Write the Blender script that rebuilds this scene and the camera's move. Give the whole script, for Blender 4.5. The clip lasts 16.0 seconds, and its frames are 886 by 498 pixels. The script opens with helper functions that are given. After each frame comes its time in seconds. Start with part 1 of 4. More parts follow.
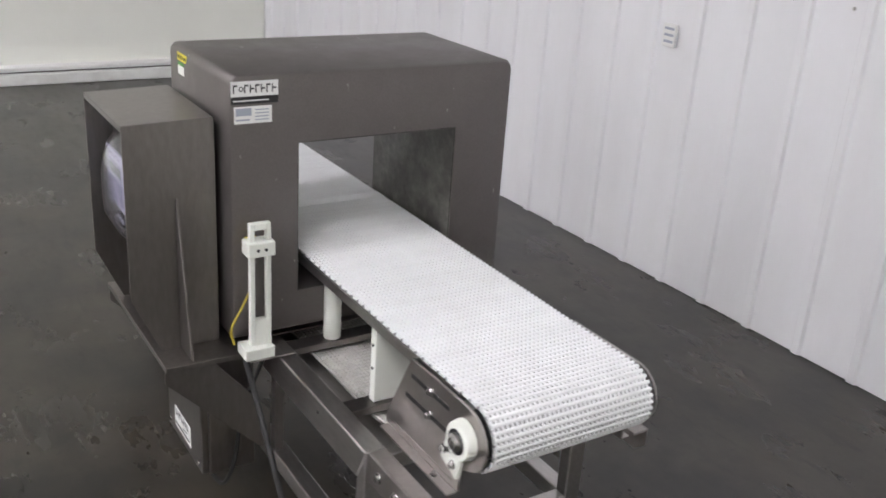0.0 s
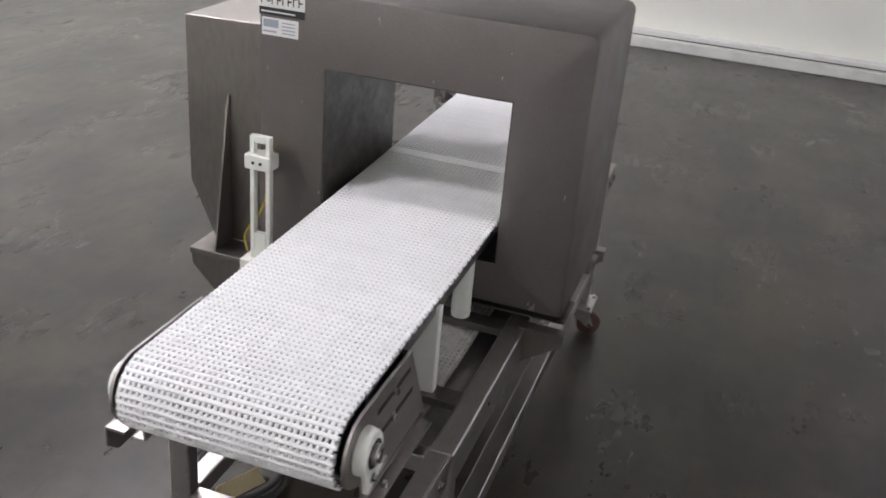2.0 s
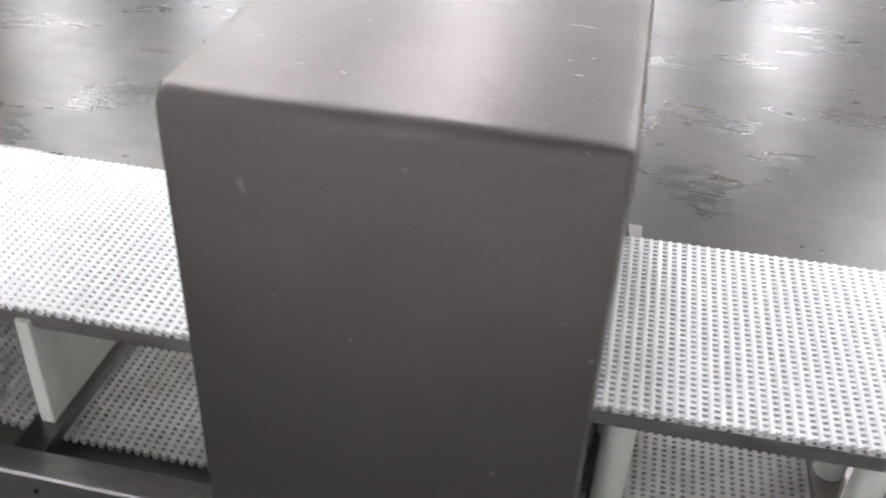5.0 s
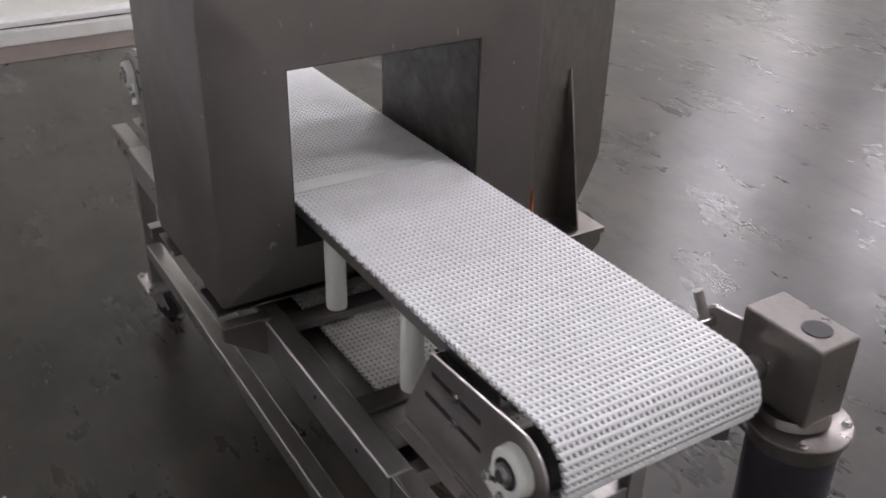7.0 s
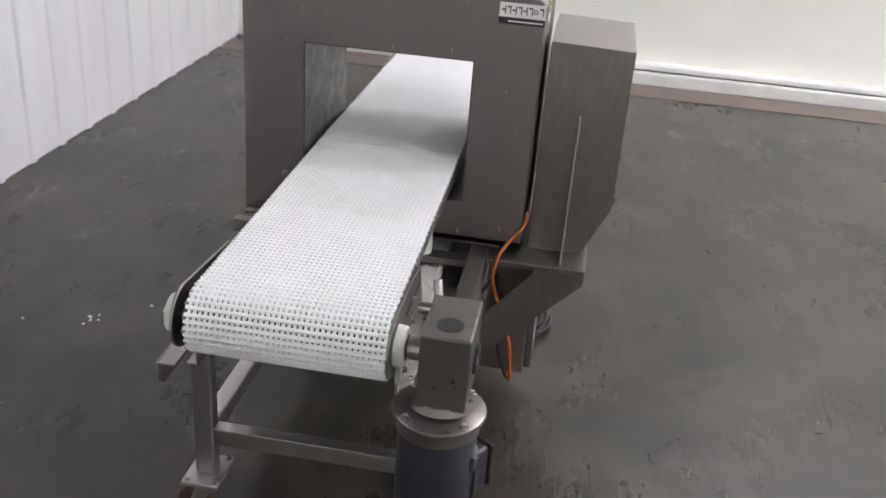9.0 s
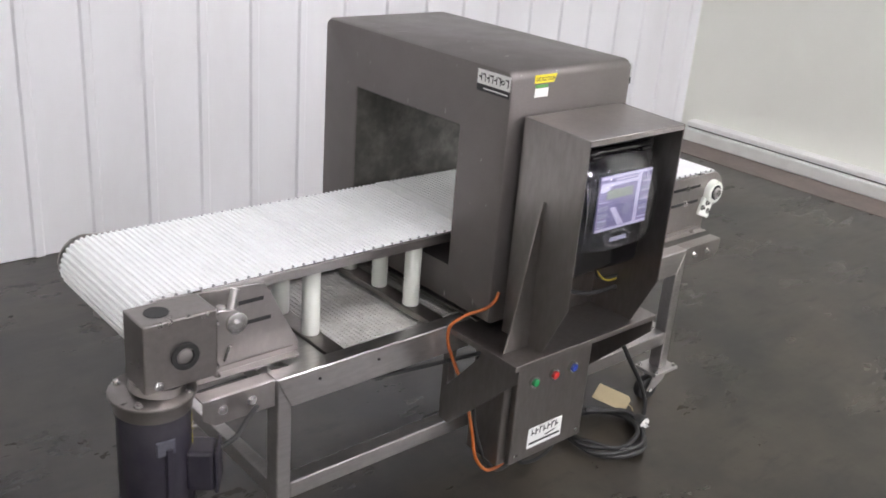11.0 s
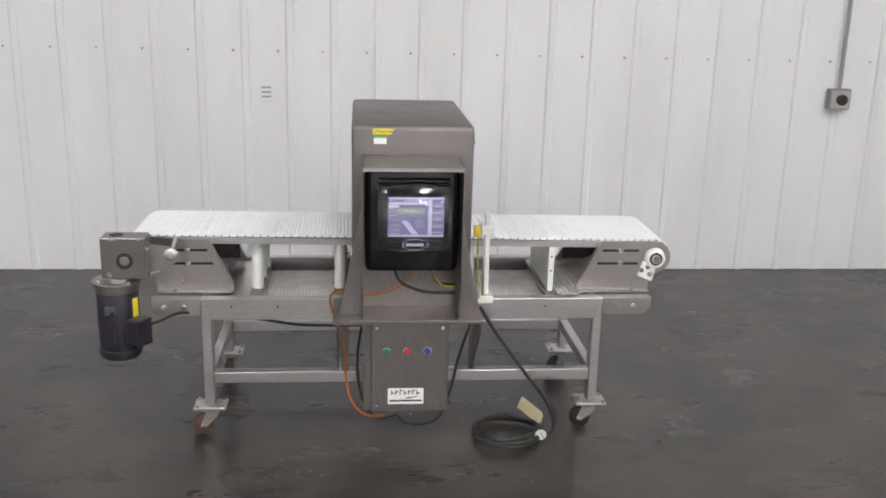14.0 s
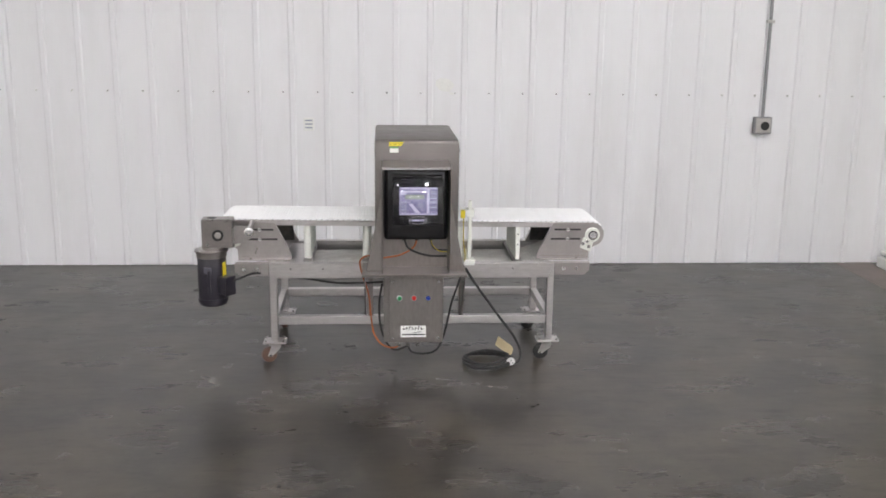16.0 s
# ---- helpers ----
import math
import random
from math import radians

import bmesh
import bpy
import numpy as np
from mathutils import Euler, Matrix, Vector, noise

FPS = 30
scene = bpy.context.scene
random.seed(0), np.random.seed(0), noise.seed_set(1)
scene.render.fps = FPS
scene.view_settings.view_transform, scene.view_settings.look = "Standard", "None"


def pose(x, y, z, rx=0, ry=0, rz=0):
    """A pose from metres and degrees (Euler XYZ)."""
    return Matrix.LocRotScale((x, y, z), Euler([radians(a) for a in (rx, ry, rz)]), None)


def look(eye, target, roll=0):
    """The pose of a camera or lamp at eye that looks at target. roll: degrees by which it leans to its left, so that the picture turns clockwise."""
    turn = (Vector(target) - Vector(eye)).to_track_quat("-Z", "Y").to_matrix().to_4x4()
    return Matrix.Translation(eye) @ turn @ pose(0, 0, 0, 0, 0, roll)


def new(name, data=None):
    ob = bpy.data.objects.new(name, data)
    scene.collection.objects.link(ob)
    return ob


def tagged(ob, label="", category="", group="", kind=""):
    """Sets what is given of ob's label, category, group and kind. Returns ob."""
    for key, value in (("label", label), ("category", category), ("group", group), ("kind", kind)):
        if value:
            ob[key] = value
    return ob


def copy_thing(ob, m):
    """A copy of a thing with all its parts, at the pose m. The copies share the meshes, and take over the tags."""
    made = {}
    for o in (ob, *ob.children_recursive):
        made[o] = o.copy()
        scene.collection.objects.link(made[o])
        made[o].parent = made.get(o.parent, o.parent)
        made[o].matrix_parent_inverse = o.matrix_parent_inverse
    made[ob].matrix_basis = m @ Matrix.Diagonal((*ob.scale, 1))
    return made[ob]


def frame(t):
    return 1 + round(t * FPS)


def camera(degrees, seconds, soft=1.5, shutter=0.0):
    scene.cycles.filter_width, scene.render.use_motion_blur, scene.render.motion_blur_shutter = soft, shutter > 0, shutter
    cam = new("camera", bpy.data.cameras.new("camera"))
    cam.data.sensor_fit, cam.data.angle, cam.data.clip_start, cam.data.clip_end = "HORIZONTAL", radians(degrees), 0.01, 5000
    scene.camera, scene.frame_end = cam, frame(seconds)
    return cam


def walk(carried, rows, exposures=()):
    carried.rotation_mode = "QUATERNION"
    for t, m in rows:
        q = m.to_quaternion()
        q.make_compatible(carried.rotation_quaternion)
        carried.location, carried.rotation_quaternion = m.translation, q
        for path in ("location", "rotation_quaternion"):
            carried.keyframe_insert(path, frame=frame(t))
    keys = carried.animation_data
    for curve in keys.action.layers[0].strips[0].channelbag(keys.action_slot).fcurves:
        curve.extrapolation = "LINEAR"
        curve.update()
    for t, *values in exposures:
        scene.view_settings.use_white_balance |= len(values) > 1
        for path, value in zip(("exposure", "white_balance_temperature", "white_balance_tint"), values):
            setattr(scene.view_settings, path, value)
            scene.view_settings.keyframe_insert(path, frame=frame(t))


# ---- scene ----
cam = camera(49.6, 16.0, soft=1.7, shutter=0.3)

PATH = [
    (0, (2.334, -1.111, 1.769), (0.779, -0.099, 1.024), 3.9),
    (0.5, (2.495, -0.634, 1.791), (0.788, 0.051, 1.007), 4.2),
    (1, (2.487, -0.138, 1.725), (0.676, 0.131, 0.908), 3.2),
    (1.5, (2.43, 0.339, 1.677), (0.605, 0.223, 0.867), 3.6),
    (2, (2.219, 0.761, 1.723), (0.498, 0.224, 0.858), 5.0),
    (2.5, (1.902, 1.068, 1.713), (0.338, 0.201, 0.817), 5.6),
    (3, (1.507, 1.211, 1.703), (0.208, 0.06, 0.708), 6.7),
    (3.2, (1.326, 1.249, 1.717), (0.193, -0.023, 0.669), 6.4),
    (5.3, (-0.451, 1.186, 1.687), (0.074, -0.358, 0.534), 2.2),
    (5.5, (-0.625, 1.201, 1.687), (0.053, -0.295, 0.550), 1.8),
    (6, (-1.093, 1.200, 1.712), (-0.103, -0.167, 0.644), 2.1),
    (6.5, (-1.549, 1.15, 1.734), (-0.291, -0.035, 0.728), 1.6),
    (7, (-1.919, 0.962, 1.74), (-0.446, 0.037, 0.754), 1.4),
    (7.5, (-2.269, 0.688, 1.755), (-0.659, -0.004, 0.791), 3.3),
    (8, (-2.496, 0.314, 1.752), (-0.779, -0.076, 0.804), 3.3),
    (8.5, (-2.65, -0.064, 1.760), (-0.879, -0.154, 0.849), 4.1),
    (9, (-2.667, -0.463, 1.755), (-0.883, -0.228, 0.883), 4.5),
    (11.5, (-1.475, -2.247, 1.755), (-0.489, -0.719, 1.034), 4.8),
    (12, (-1.051, -2.465, 1.781), (-0.295, -0.757, 1.067), 4.7),
    (12.5, (-0.684, -2.707, 1.781), (-0.197, -0.889, 1.105), 3.1),
    (13, (-0.427, -2.975, 1.781), (-0.112, -1.11, 1.132), 2.2),
    (13.5, (-0.318, -3.401, 1.803), (-0.099, -1.502, 1.214), 2.0),
    (14, (-0.205, -3.9, 1.804), (-0.028, -1.982, 1.266), 1.5),
    (14.5, (-0.16, -4.412, 1.81), (0.015, -2.48, 1.327), 1.1),
    (15, (-0.141, -4.884, 1.83), (0.034, -2.945, 1.373), 1.2),
    (15.5, (-0.151, -5.27, 1.85), (0.006, -3.327, 1.402), 0.7),
    (16, (-0.184, -5.512, 1.877), (-0.059, -3.567, 1.426), 0.7),
]
walk(cam, [(t, look(eye, target, roll)) for t, eye, target, roll in PATH],
     exposures=[(0.0, -0.15, 6300, 13), (1.2, -0.24, 6300, 14), (2.0, -0.14, 6300, 14), (3.0, -0.12, 6250, 13), (5.5, 0.34, 6280, 12), (6.0, 0.17, 6280, 13), (6.7, -0.34, 6330, 17), (8.0, -0.34, 6250, 15), (9.0, 0.06, 6300, 14), (11.5, 0.13, 6320, 13), (14.0, -0.12, 6400, 11), (16.0, -0.05, 6450, 11)])

# ---------------------------------------------------------------- world
world = bpy.data.worlds.new("hall_air")
scene.world = world
world.use_nodes = True
world.node_tree.nodes["Background"].inputs["Color"].default_value = (0.9, 0.92, 1.0, 1)
world.node_tree.nodes["Background"].inputs["Strength"].default_value = 0.02


# ---------------------------------------------------------------- materials
def material(name, base, rough=0.5, metal=0.0, grain=0.0, grain_scale=200.0, stain=0.0, stain_scale=3.0,
             stain_color=None, bump=0.0, bump_scale=60.0, stretch=(1, 1, 1), rough_var=0.0, island=0.0, spec=0.5):
    m = bpy.data.materials.new(name)
    m.use_nodes = True
    nt = m.node_tree
    nodes, links = nt.nodes, nt.links
    bsdf = nodes["Principled BSDF"]
    bsdf.inputs["Roughness"].default_value = rough
    bsdf.inputs["Metallic"].default_value = metal
    bsdf.inputs["Specular IOR Level"].default_value = spec
    geo = nodes.new("ShaderNodeNewGeometry")
    mp = nodes.new("ShaderNodeMapping")
    mp.inputs["Scale"].default_value = stretch
    links.new(geo.outputs["Position"], mp.inputs["Vector"])

    def noise_tex(scale, detail=4.0, roughness=0.6):
        n = nodes.new("ShaderNodeTexNoise")
        n.inputs["Scale"].default_value = scale
        n.inputs["Detail"].default_value = detail
        n.inputs["Roughness"].default_value = roughness
        links.new(mp.outputs["Vector"], n.inputs["Vector"])
        return n

    def mix(a, b, fac, blend="MIX"):
        x = nodes.new("ShaderNodeMix")
        x.data_type, x.blend_type = "RGBA", blend
        for sock, v in ((x.inputs["A"], a), (x.inputs["B"], b)):
            if isinstance(v, tuple):
                sock.default_value = (*v, 1)
            else:
                links.new(v, sock)
        if isinstance(fac, float):
            x.inputs["Factor"].default_value = fac
        else:
            links.new(fac, x.inputs["Factor"])
        return x.outputs["Result"]

    def ramp(sock, lo, hi, a=0.0, b=1.0):
        r = nodes.new("ShaderNodeMapRange")
        r.inputs["From Min"].default_value, r.inputs["From Max"].default_value = lo, hi
        r.inputs["To Min"].default_value, r.inputs["To Max"].default_value = a, b
        links.new(sock, r.inputs["Value"])
        return r.outputs["Result"]

    col = base
    if stain:
        n = noise_tex(stain_scale, 6.0, 0.65)
        sc = stain_color or tuple(c * 0.5 for c in base)
        col = mix(base, sc, ramp(n.outputs["Fac"], 0.42, 0.72, 0.0, stain))
    if grain:
        n = noise_tex(grain_scale, 3.0)
        g = ramp(n.outputs["Fac"], 0.25, 0.75, 1.0 - grain, 1.0 + grain)
        cc = nodes.new("ShaderNodeCombineColor")
        for k in ("Red", "Green", "Blue"):
            links.new(g, cc.inputs[k])
        col = mix(col, cc.outputs["Color"], 1.0, "MULTIPLY")
    if island:
        oi = nodes.new("ShaderNodeObjectInfo")
        g = ramp(oi.outputs["Random"], 0.0, 1.0, 1.0 - island, 1.0)
        cc = nodes.new("ShaderNodeCombineColor")
        for k in ("Red", "Green", "Blue"):
            links.new(g, cc.inputs[k])
        col = mix(col, cc.outputs["Color"], 1.0, "MULTIPLY")
    if isinstance(col, tuple):
        bsdf.inputs["Base Color"].default_value = (*col, 1)
    else:
        links.new(col, bsdf.inputs["Base Color"])
    if rough_var:
        n = noise_tex(stain_scale * 2.3, 5.0)
        links.new(ramp(n.outputs["Fac"], 0.3, 0.7, rough - rough_var, rough + rough_var), bsdf.inputs["Roughness"])
    if bump:
        n = noise_tex(bump_scale, 4.0)
        b = nodes.new("ShaderNodeBump")
        b.inputs["Strength"].default_value = bump
        b.inputs["Distance"].default_value = 0.002
        links.new(n.outputs["Fac"], b.inputs["Height"])
        links.new(b.outputs["Normal"], bsdf.inputs["Normal"])
    return m


def flecked(name, base, fleck=(0.55, 0.53, 0.50), **kw):
    """A material with sparse light chips and short scratches worn into it."""
    m = material(name, base, **kw)
    nt = m.node_tree
    nodes, links = nt.nodes, nt.links
    bsdf = nodes["Principled BSDF"]
    old = bsdf.inputs["Base Color"].links[0].from_socket
    geo = nodes.new("ShaderNodeNewGeometry")
    facs = []
    for scale, stretch, lo, hi in ((70.0, (1.0, 1.0, 0.45), 0.745, 0.79), (16.0, (1.0, 2.6, 1.0), 0.735, 0.79)):
        mp = nodes.new("ShaderNodeMapping")
        mp.inputs["Scale"].default_value = stretch
        mp.inputs["Rotation"].default_value = (0.4, 0.2, 0.0)
        links.new(geo.outputs["Position"], mp.inputs["Vector"])
        n = nodes.new("ShaderNodeTexNoise")
        n.inputs["Scale"].default_value, n.inputs["Detail"].default_value = scale, 2.0
        links.new(mp.outputs["Vector"], n.inputs["Vector"])
        r = nodes.new("ShaderNodeMapRange")
        r.inputs["From Min"].default_value, r.inputs["From Max"].default_value = lo, hi
        r.inputs["To Max"].default_value = 0.7
        links.new(n.outputs["Fac"], r.inputs["Value"])
        facs.append(r.outputs["Result"])
    top = nodes.new("ShaderNodeMath")
    top.operation = "MAXIMUM"
    links.new(facs[0], top.inputs[0])
    links.new(facs[1], top.inputs[1])
    x = nodes.new("ShaderNodeMix")
    x.data_type = "RGBA"
    links.new(top.outputs["Value"], x.inputs["Factor"])
    links.new(old, x.inputs["A"])
    x.inputs["B"].default_value = (*fleck, 1)
    links.new(x.outputs["Result"], bsdf.inputs["Base Color"])
    return m


def lamp_material(name, color, strength):
    m = bpy.data.materials.new(name)
    m.use_nodes = True
    bsdf = m.node_tree.nodes["Principled BSDF"]
    bsdf.inputs["Base Color"].default_value = (0.8, 0.8, 0.8, 1)
    bsdf.inputs["Emission Color"].default_value = (*color, 1)
    bsdf.inputs["Emission Strength"].default_value = strength
    return m


def floor_material():
    """Sealed concrete: soft cloudy stains, dark drag streaks, fine grit and an uneven gloss."""
    m = bpy.data.materials.new("sealed_concrete")
    m.use_nodes = True
    nt = m.node_tree
    nodes, links = nt.nodes, nt.links
    bsdf = nodes["Principled BSDF"]
    bsdf.inputs["Specular IOR Level"].default_value = 0.55
    geo = nodes.new("ShaderNodeNewGeometry")

    def cloud(scale, detail, rough, stretch=(1, 1, 1), turn=0.0):
        mp = nodes.new("ShaderNodeMapping")
        mp.inputs["Rotation"].default_value = (0, 0, turn)
        mp.inputs["Scale"].default_value = stretch
        links.new(geo.outputs["Position"], mp.inputs["Vector"])
        n = nodes.new("ShaderNodeTexNoise")
        n.inputs["Scale"].default_value = scale
        n.inputs["Detail"].default_value = detail
        n.inputs["Roughness"].default_value = rough
        links.new(mp.outputs["Vector"], n.inputs["Vector"])
        return n.outputs["Fac"]

    def span(sock, lo, hi, a, b):
        r = nodes.new("ShaderNodeMapRange")
        r.interpolation_type = "SMOOTHSTEP"
        for k, v in (("From Min", lo), ("From Max", hi), ("To Min", a), ("To Max", b)):
            r.inputs[k].default_value = v
        links.new(sock, r.inputs["Value"])
        return r.outputs["Result"]

    def blend(a, b, fac):
        x = nodes.new("ShaderNodeMix")
        x.data_type = "RGBA"
        for sock, v in ((x.inputs["A"], a), (x.inputs["B"], b)):
            if isinstance(v, tuple):
                sock.default_value = (*v, 1)
            else:
                links.new(v, sock)
        links.new(fac, x.inputs["Factor"])
        return x.outputs["Result"]

    col = blend((0.015, 0.013, 0.011), (0.050, 0.042, 0.031), span(cloud(1.7, 6.0, 0.62), 0.33, 0.68, 0.0, 1.0))
    col = blend(col, (0.009, 0.008, 0.007), span(cloud(1.5, 5.0, 0.60, (0.6, 1.9, 1), 0.3), 0.48, 0.76, 0.0, 0.9))
    col = blend(col, (0.058, 0.054, 0.040), span(cloud(3.6, 5.0, 0.62, (1.3, 0.8, 1), 1.1), 0.50, 0.84, 0.0, 0.7))
    col = blend(col, (0.008, 0.007, 0.006), span(cloud(7.0, 5.0, 0.62, (0.5, 1.6, 1), 0.5), 0.54, 0.74, 0.0, 0.75))
    col = blend(col, (0.007, 0.006, 0.0055), span(cloud(26.0, 3.0, 0.6), 0.58, 0.78, 0.0, 0.6))
    links.new(col, bsdf.inputs["Base Color"])
    # trowelled patches: some nearly polished, some scuffed dull
    broad = span(cloud(1.9, 5.0, 0.62, (1.0, 1.5, 1), 0.3), 0.32, 0.68, 0.26, 0.32)
    scuff = span(cloud(11.0, 4.0, 0.62, (0.45, 1.9, 1), 0.55), 0.46, 0.80, 0.0, 0.07)
    tot = nodes.new("ShaderNodeMath")
    tot.operation = "ADD"
    links.new(broad, tot.inputs[0])
    links.new(scuff, tot.inputs[1])
    links.new(tot.outputs["Value"], bsdf.inputs["Roughness"])
    wave = nodes.new("ShaderNodeBump")
    wave.inputs["Strength"].default_value = 0.22
    wave.inputs["Distance"].default_value = 0.0035
    links.new(cloud(7.0, 2.0, 0.5, (0.6, 1.5, 1), 0.5), wave.inputs["Height"])
    links.new(wave.outputs["Normal"], bsdf.inputs["Normal"])
    return m


M_FLOOR = floor_material()
M_WALL = material("white_wall_paint", (0.80, 0.80, 0.82), rough=0.38, stain=0.30, stain_scale=2.6, stain_color=(0.60, 0.58, 0.58),
                  bump=0.05, bump_scale=8.0, island=0.03, stretch=(1, 1, 0.22))
M_CREAM = material("cream_panel_paint", (0.87, 0.88, 0.81), rough=0.4, stain=0.15, stain_scale=1.5, stain_color=(0.65, 0.66, 0.58),
                   bump=0.05, bump_scale=6.0)
M_CURB = material("painted_curb", (0.74, 0.75, 0.72), rough=0.5, stain=0.4, stain_scale=6.0, stain_color=(0.45, 0.43, 0.40), bump=0.2)
M_STRIP = material("bare_concrete_strip", (0.155, 0.120, 0.105), rough=0.42, grain=0.15, grain_scale=40, stain=0.5, stain_scale=4, stain_color=(0.065, 0.052, 0.048))
M_GROOVE = material("dark_joint", (0.08, 0.08, 0.078), rough=0.7)
# dark base stands for the unseen deck lying unlit above the lamps
M_CEIL = material("ceiling_sheet", (0.20, 0.20, 0.205), rough=0.6, stain=0.1)
M_DET = flecked("blasted_steel", (0.172, 0.157, 0.150), rough=0.46, metal=0.75, grain=0.10, grain_scale=320.0, stain=0.25, stain_scale=5.0,
                 stain_color=(0.125, 0.112, 0.104), bump=0.06, bump_scale=240.0, rough_var=0.05)
M_STEEL = material("brushed_steel", (0.56, 0.54, 0.53), rough=0.32, metal=1.0, grain=0.10, grain_scale=90.0, stain=0.25, stain_scale=4.0,
                   stain_color=(0.42, 0.395, 0.38), stretch=(0.25, 1, 1))
M_PLATE = material("side_plate_steel", (0.42, 0.395, 0.38), rough=0.34, metal=1.0, grain=0.06, grain_scale=60.0, stain=0.30, stain_scale=5.0,
                   stain_color=(0.32, 0.295, 0.28), stretch=(1, 1, 0.6))
M_HOOD = material("sheet_steel_hood", (0.27, 0.25, 0.238), rough=0.33, metal=0.95, grain=0.10, grain_scale=70.0, stain=0.3, stain_scale=4.0,
                  stain_color=(0.21, 0.19, 0.18), stretch=(1, 1, 0.3))
M_GEAR = material("dull_gearbox_steel", (0.25, 0.23, 0.22), rough=0.30, metal=0.9, grain=0.08, grain_scale=60.0, stain=0.35, stain_scale=9.0,
                  stain_color=(0.18, 0.165, 0.155), bump=0.03, bump_scale=150.0, rough_var=0.03)
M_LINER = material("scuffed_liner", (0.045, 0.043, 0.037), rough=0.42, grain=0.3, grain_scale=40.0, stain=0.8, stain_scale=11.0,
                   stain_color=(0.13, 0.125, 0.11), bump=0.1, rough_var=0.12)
M_BELT = material("white_belt_plastic", (0.92, 0.93, 0.93), rough=0.30, stain=0.12, stain_scale=14.0, stain_color=(0.60, 0.58, 0.56), island=0.03)
M_GREYBELT = material("grey_belt_underside", (0.66, 0.65, 0.61), rough=0.45, grain=0.12, grain_scale=30.0, stain=0.6, stain_scale=9.0, stain_color=(0.40, 0.37, 0.33))
M_NYLON = material("white_nylon", (0.78, 0.80, 0.74), rough=0.45, stain=0.12, stain_scale=20.0, stain_color=(0.6, 0.6, 0.52))
M_BLACK = material("black_plastic", (0.0045, 0.0042, 0.005), rough=0.13, grain=0.1)
M_RUBBER = material("black_rubber", (0.018, 0.018, 0.018), rough=0.55, grain=0.2, grain_scale=80)
M_NAVY = material("motor_paint", (0.017, 0.015, 0.023), rough=0.33, grain=0.15, grain_scale=50, stain=0.4, stain_scale=18, stain_color=(0.05, 0.045, 0.05),
                  bump=0.15, bump_scale=160)
M_ORANGE = material("orange_cable_sheath", (0.40, 0.105, 0.02), rough=0.45, stain=0.3, stain_scale=12.0)
M_YELLOW = material("yellow_paint", (0.75, 0.62, 0.03), rough=0.45)
M_WHITE = material("label_white", (0.78, 0.78, 0.76), rough=0.5, stain=0.15, stain_scale=40.0)
M_INK = material("label_black", (0.02, 0.02, 0.02), rough=0.5)
M_GREEN = material("green_ink", (0.10, 0.32, 0.08), rough=0.5)
M_KEY = material("key_grey", (0.16, 0.165, 0.22), rough=0.35)
M_LEAD = material("yellow_lead_sheath", (0.42, 0.33, 0.03), rough=0.5)
M_BLUEGREY = material("label_grey", (0.34, 0.37, 0.44), rough=0.5)
M_TAG = material("manila_tag", (0.62, 0.52, 0.32), rough=0.8, grain=0.08)
M_BOLT = material("bright_bolt", (0.62, 0.61, 0.60), rough=0.25, metal=1.0)
M_WHEEL = material("orange_wheel", (0.095, 0.050, 0.032), rough=0.5, stain=0.5, stain_scale=20)
M_GREYBOX = material("grey_box", (0.30, 0.30, 0.31), rough=0.5, metal=0.4, grain=0.1)
M_VIOLET = material("violet_keypad", (0.115, 0.105, 0.19), rough=0.3)
M_LILAC = material("lilac_print", (0.36, 0.35, 0.44), rough=0.3)
M_LCD = material("lcd_green", (0.20, 0.235, 0.18), rough=0.2)
M_BTN_G = material("green_button", (0.03, 0.30, 0.10), rough=0.25)
M_BTN_R = material("red_button", (0.62, 0.02, 0.02), rough=0.25)
M_BTN_B = material("blue_button", (0.03, 0.06, 0.35), rough=0.25)
M_LAMP = lamp_material("lamp_diffuser", (1.0, 0.97, 0.98), 70.0)


def clear_material():
    m = bpy.data.materials.new("clear_cover")
    m.use_nodes = True
    b = m.node_tree.nodes["Principled BSDF"]
    b.inputs["Base Color"].default_value = (0.95, 0.95, 1.0, 1)
    b.inputs["Roughness"].default_value = 0.09
    b.inputs["IOR"].default_value = 1.45
    b.inputs["Transmission Weight"].default_value = 1.0
    return m


M_CLEAR = clear_material()
M_DULL = material("dull_nameplate", (0.10, 0.10, 0.12), rough=0.45, metal=0.4, grain=0.2, grain_scale=150)

# ---------------------------------------------------------------- mesh helpers
ORIGIN = {}


def thing(name, loc, label, category, group="", kind=""):
    ob = new(name)
    ob.location = loc
    ob.empty_display_size = 0.05
    ORIGIN[ob.name] = Vector(loc)
    return tagged(ob, label, category, group, kind)


def part(name, bm, mat, parent=None, label="", smooth=False, kind=""):
    """Link a bmesh, given in world places, as one mesh under a thing or a part."""
    org = ORIGIN[parent.name] if parent else Vector((0, 0, 0))
    bmesh.ops.translate(bm, verts=bm.verts, vec=-org)
    me = bpy.data.meshes.new(name)
    bm.to_mesh(me)
    bm.free()
    me.materials.append(mat)
    if smooth:
        me.polygons.foreach_set("use_smooth", [True] * len(me.polygons))
        me.set_sharp_from_angle(angle=radians(35))
    ob = new(name, me)
    if parent:
        ob.parent = parent
    ORIGIN[ob.name] = org
    return tagged(ob, label, kind=kind)


def share(name, me, parent, m, label=""):
    """A piece on shared mesh data under a parent, at the world pose m."""
    ob = new(name, me)
    ob.parent = parent
    ob.matrix_basis = Matrix.Translation(-ORIGIN[parent.name]) @ m
    return tagged(ob, label)


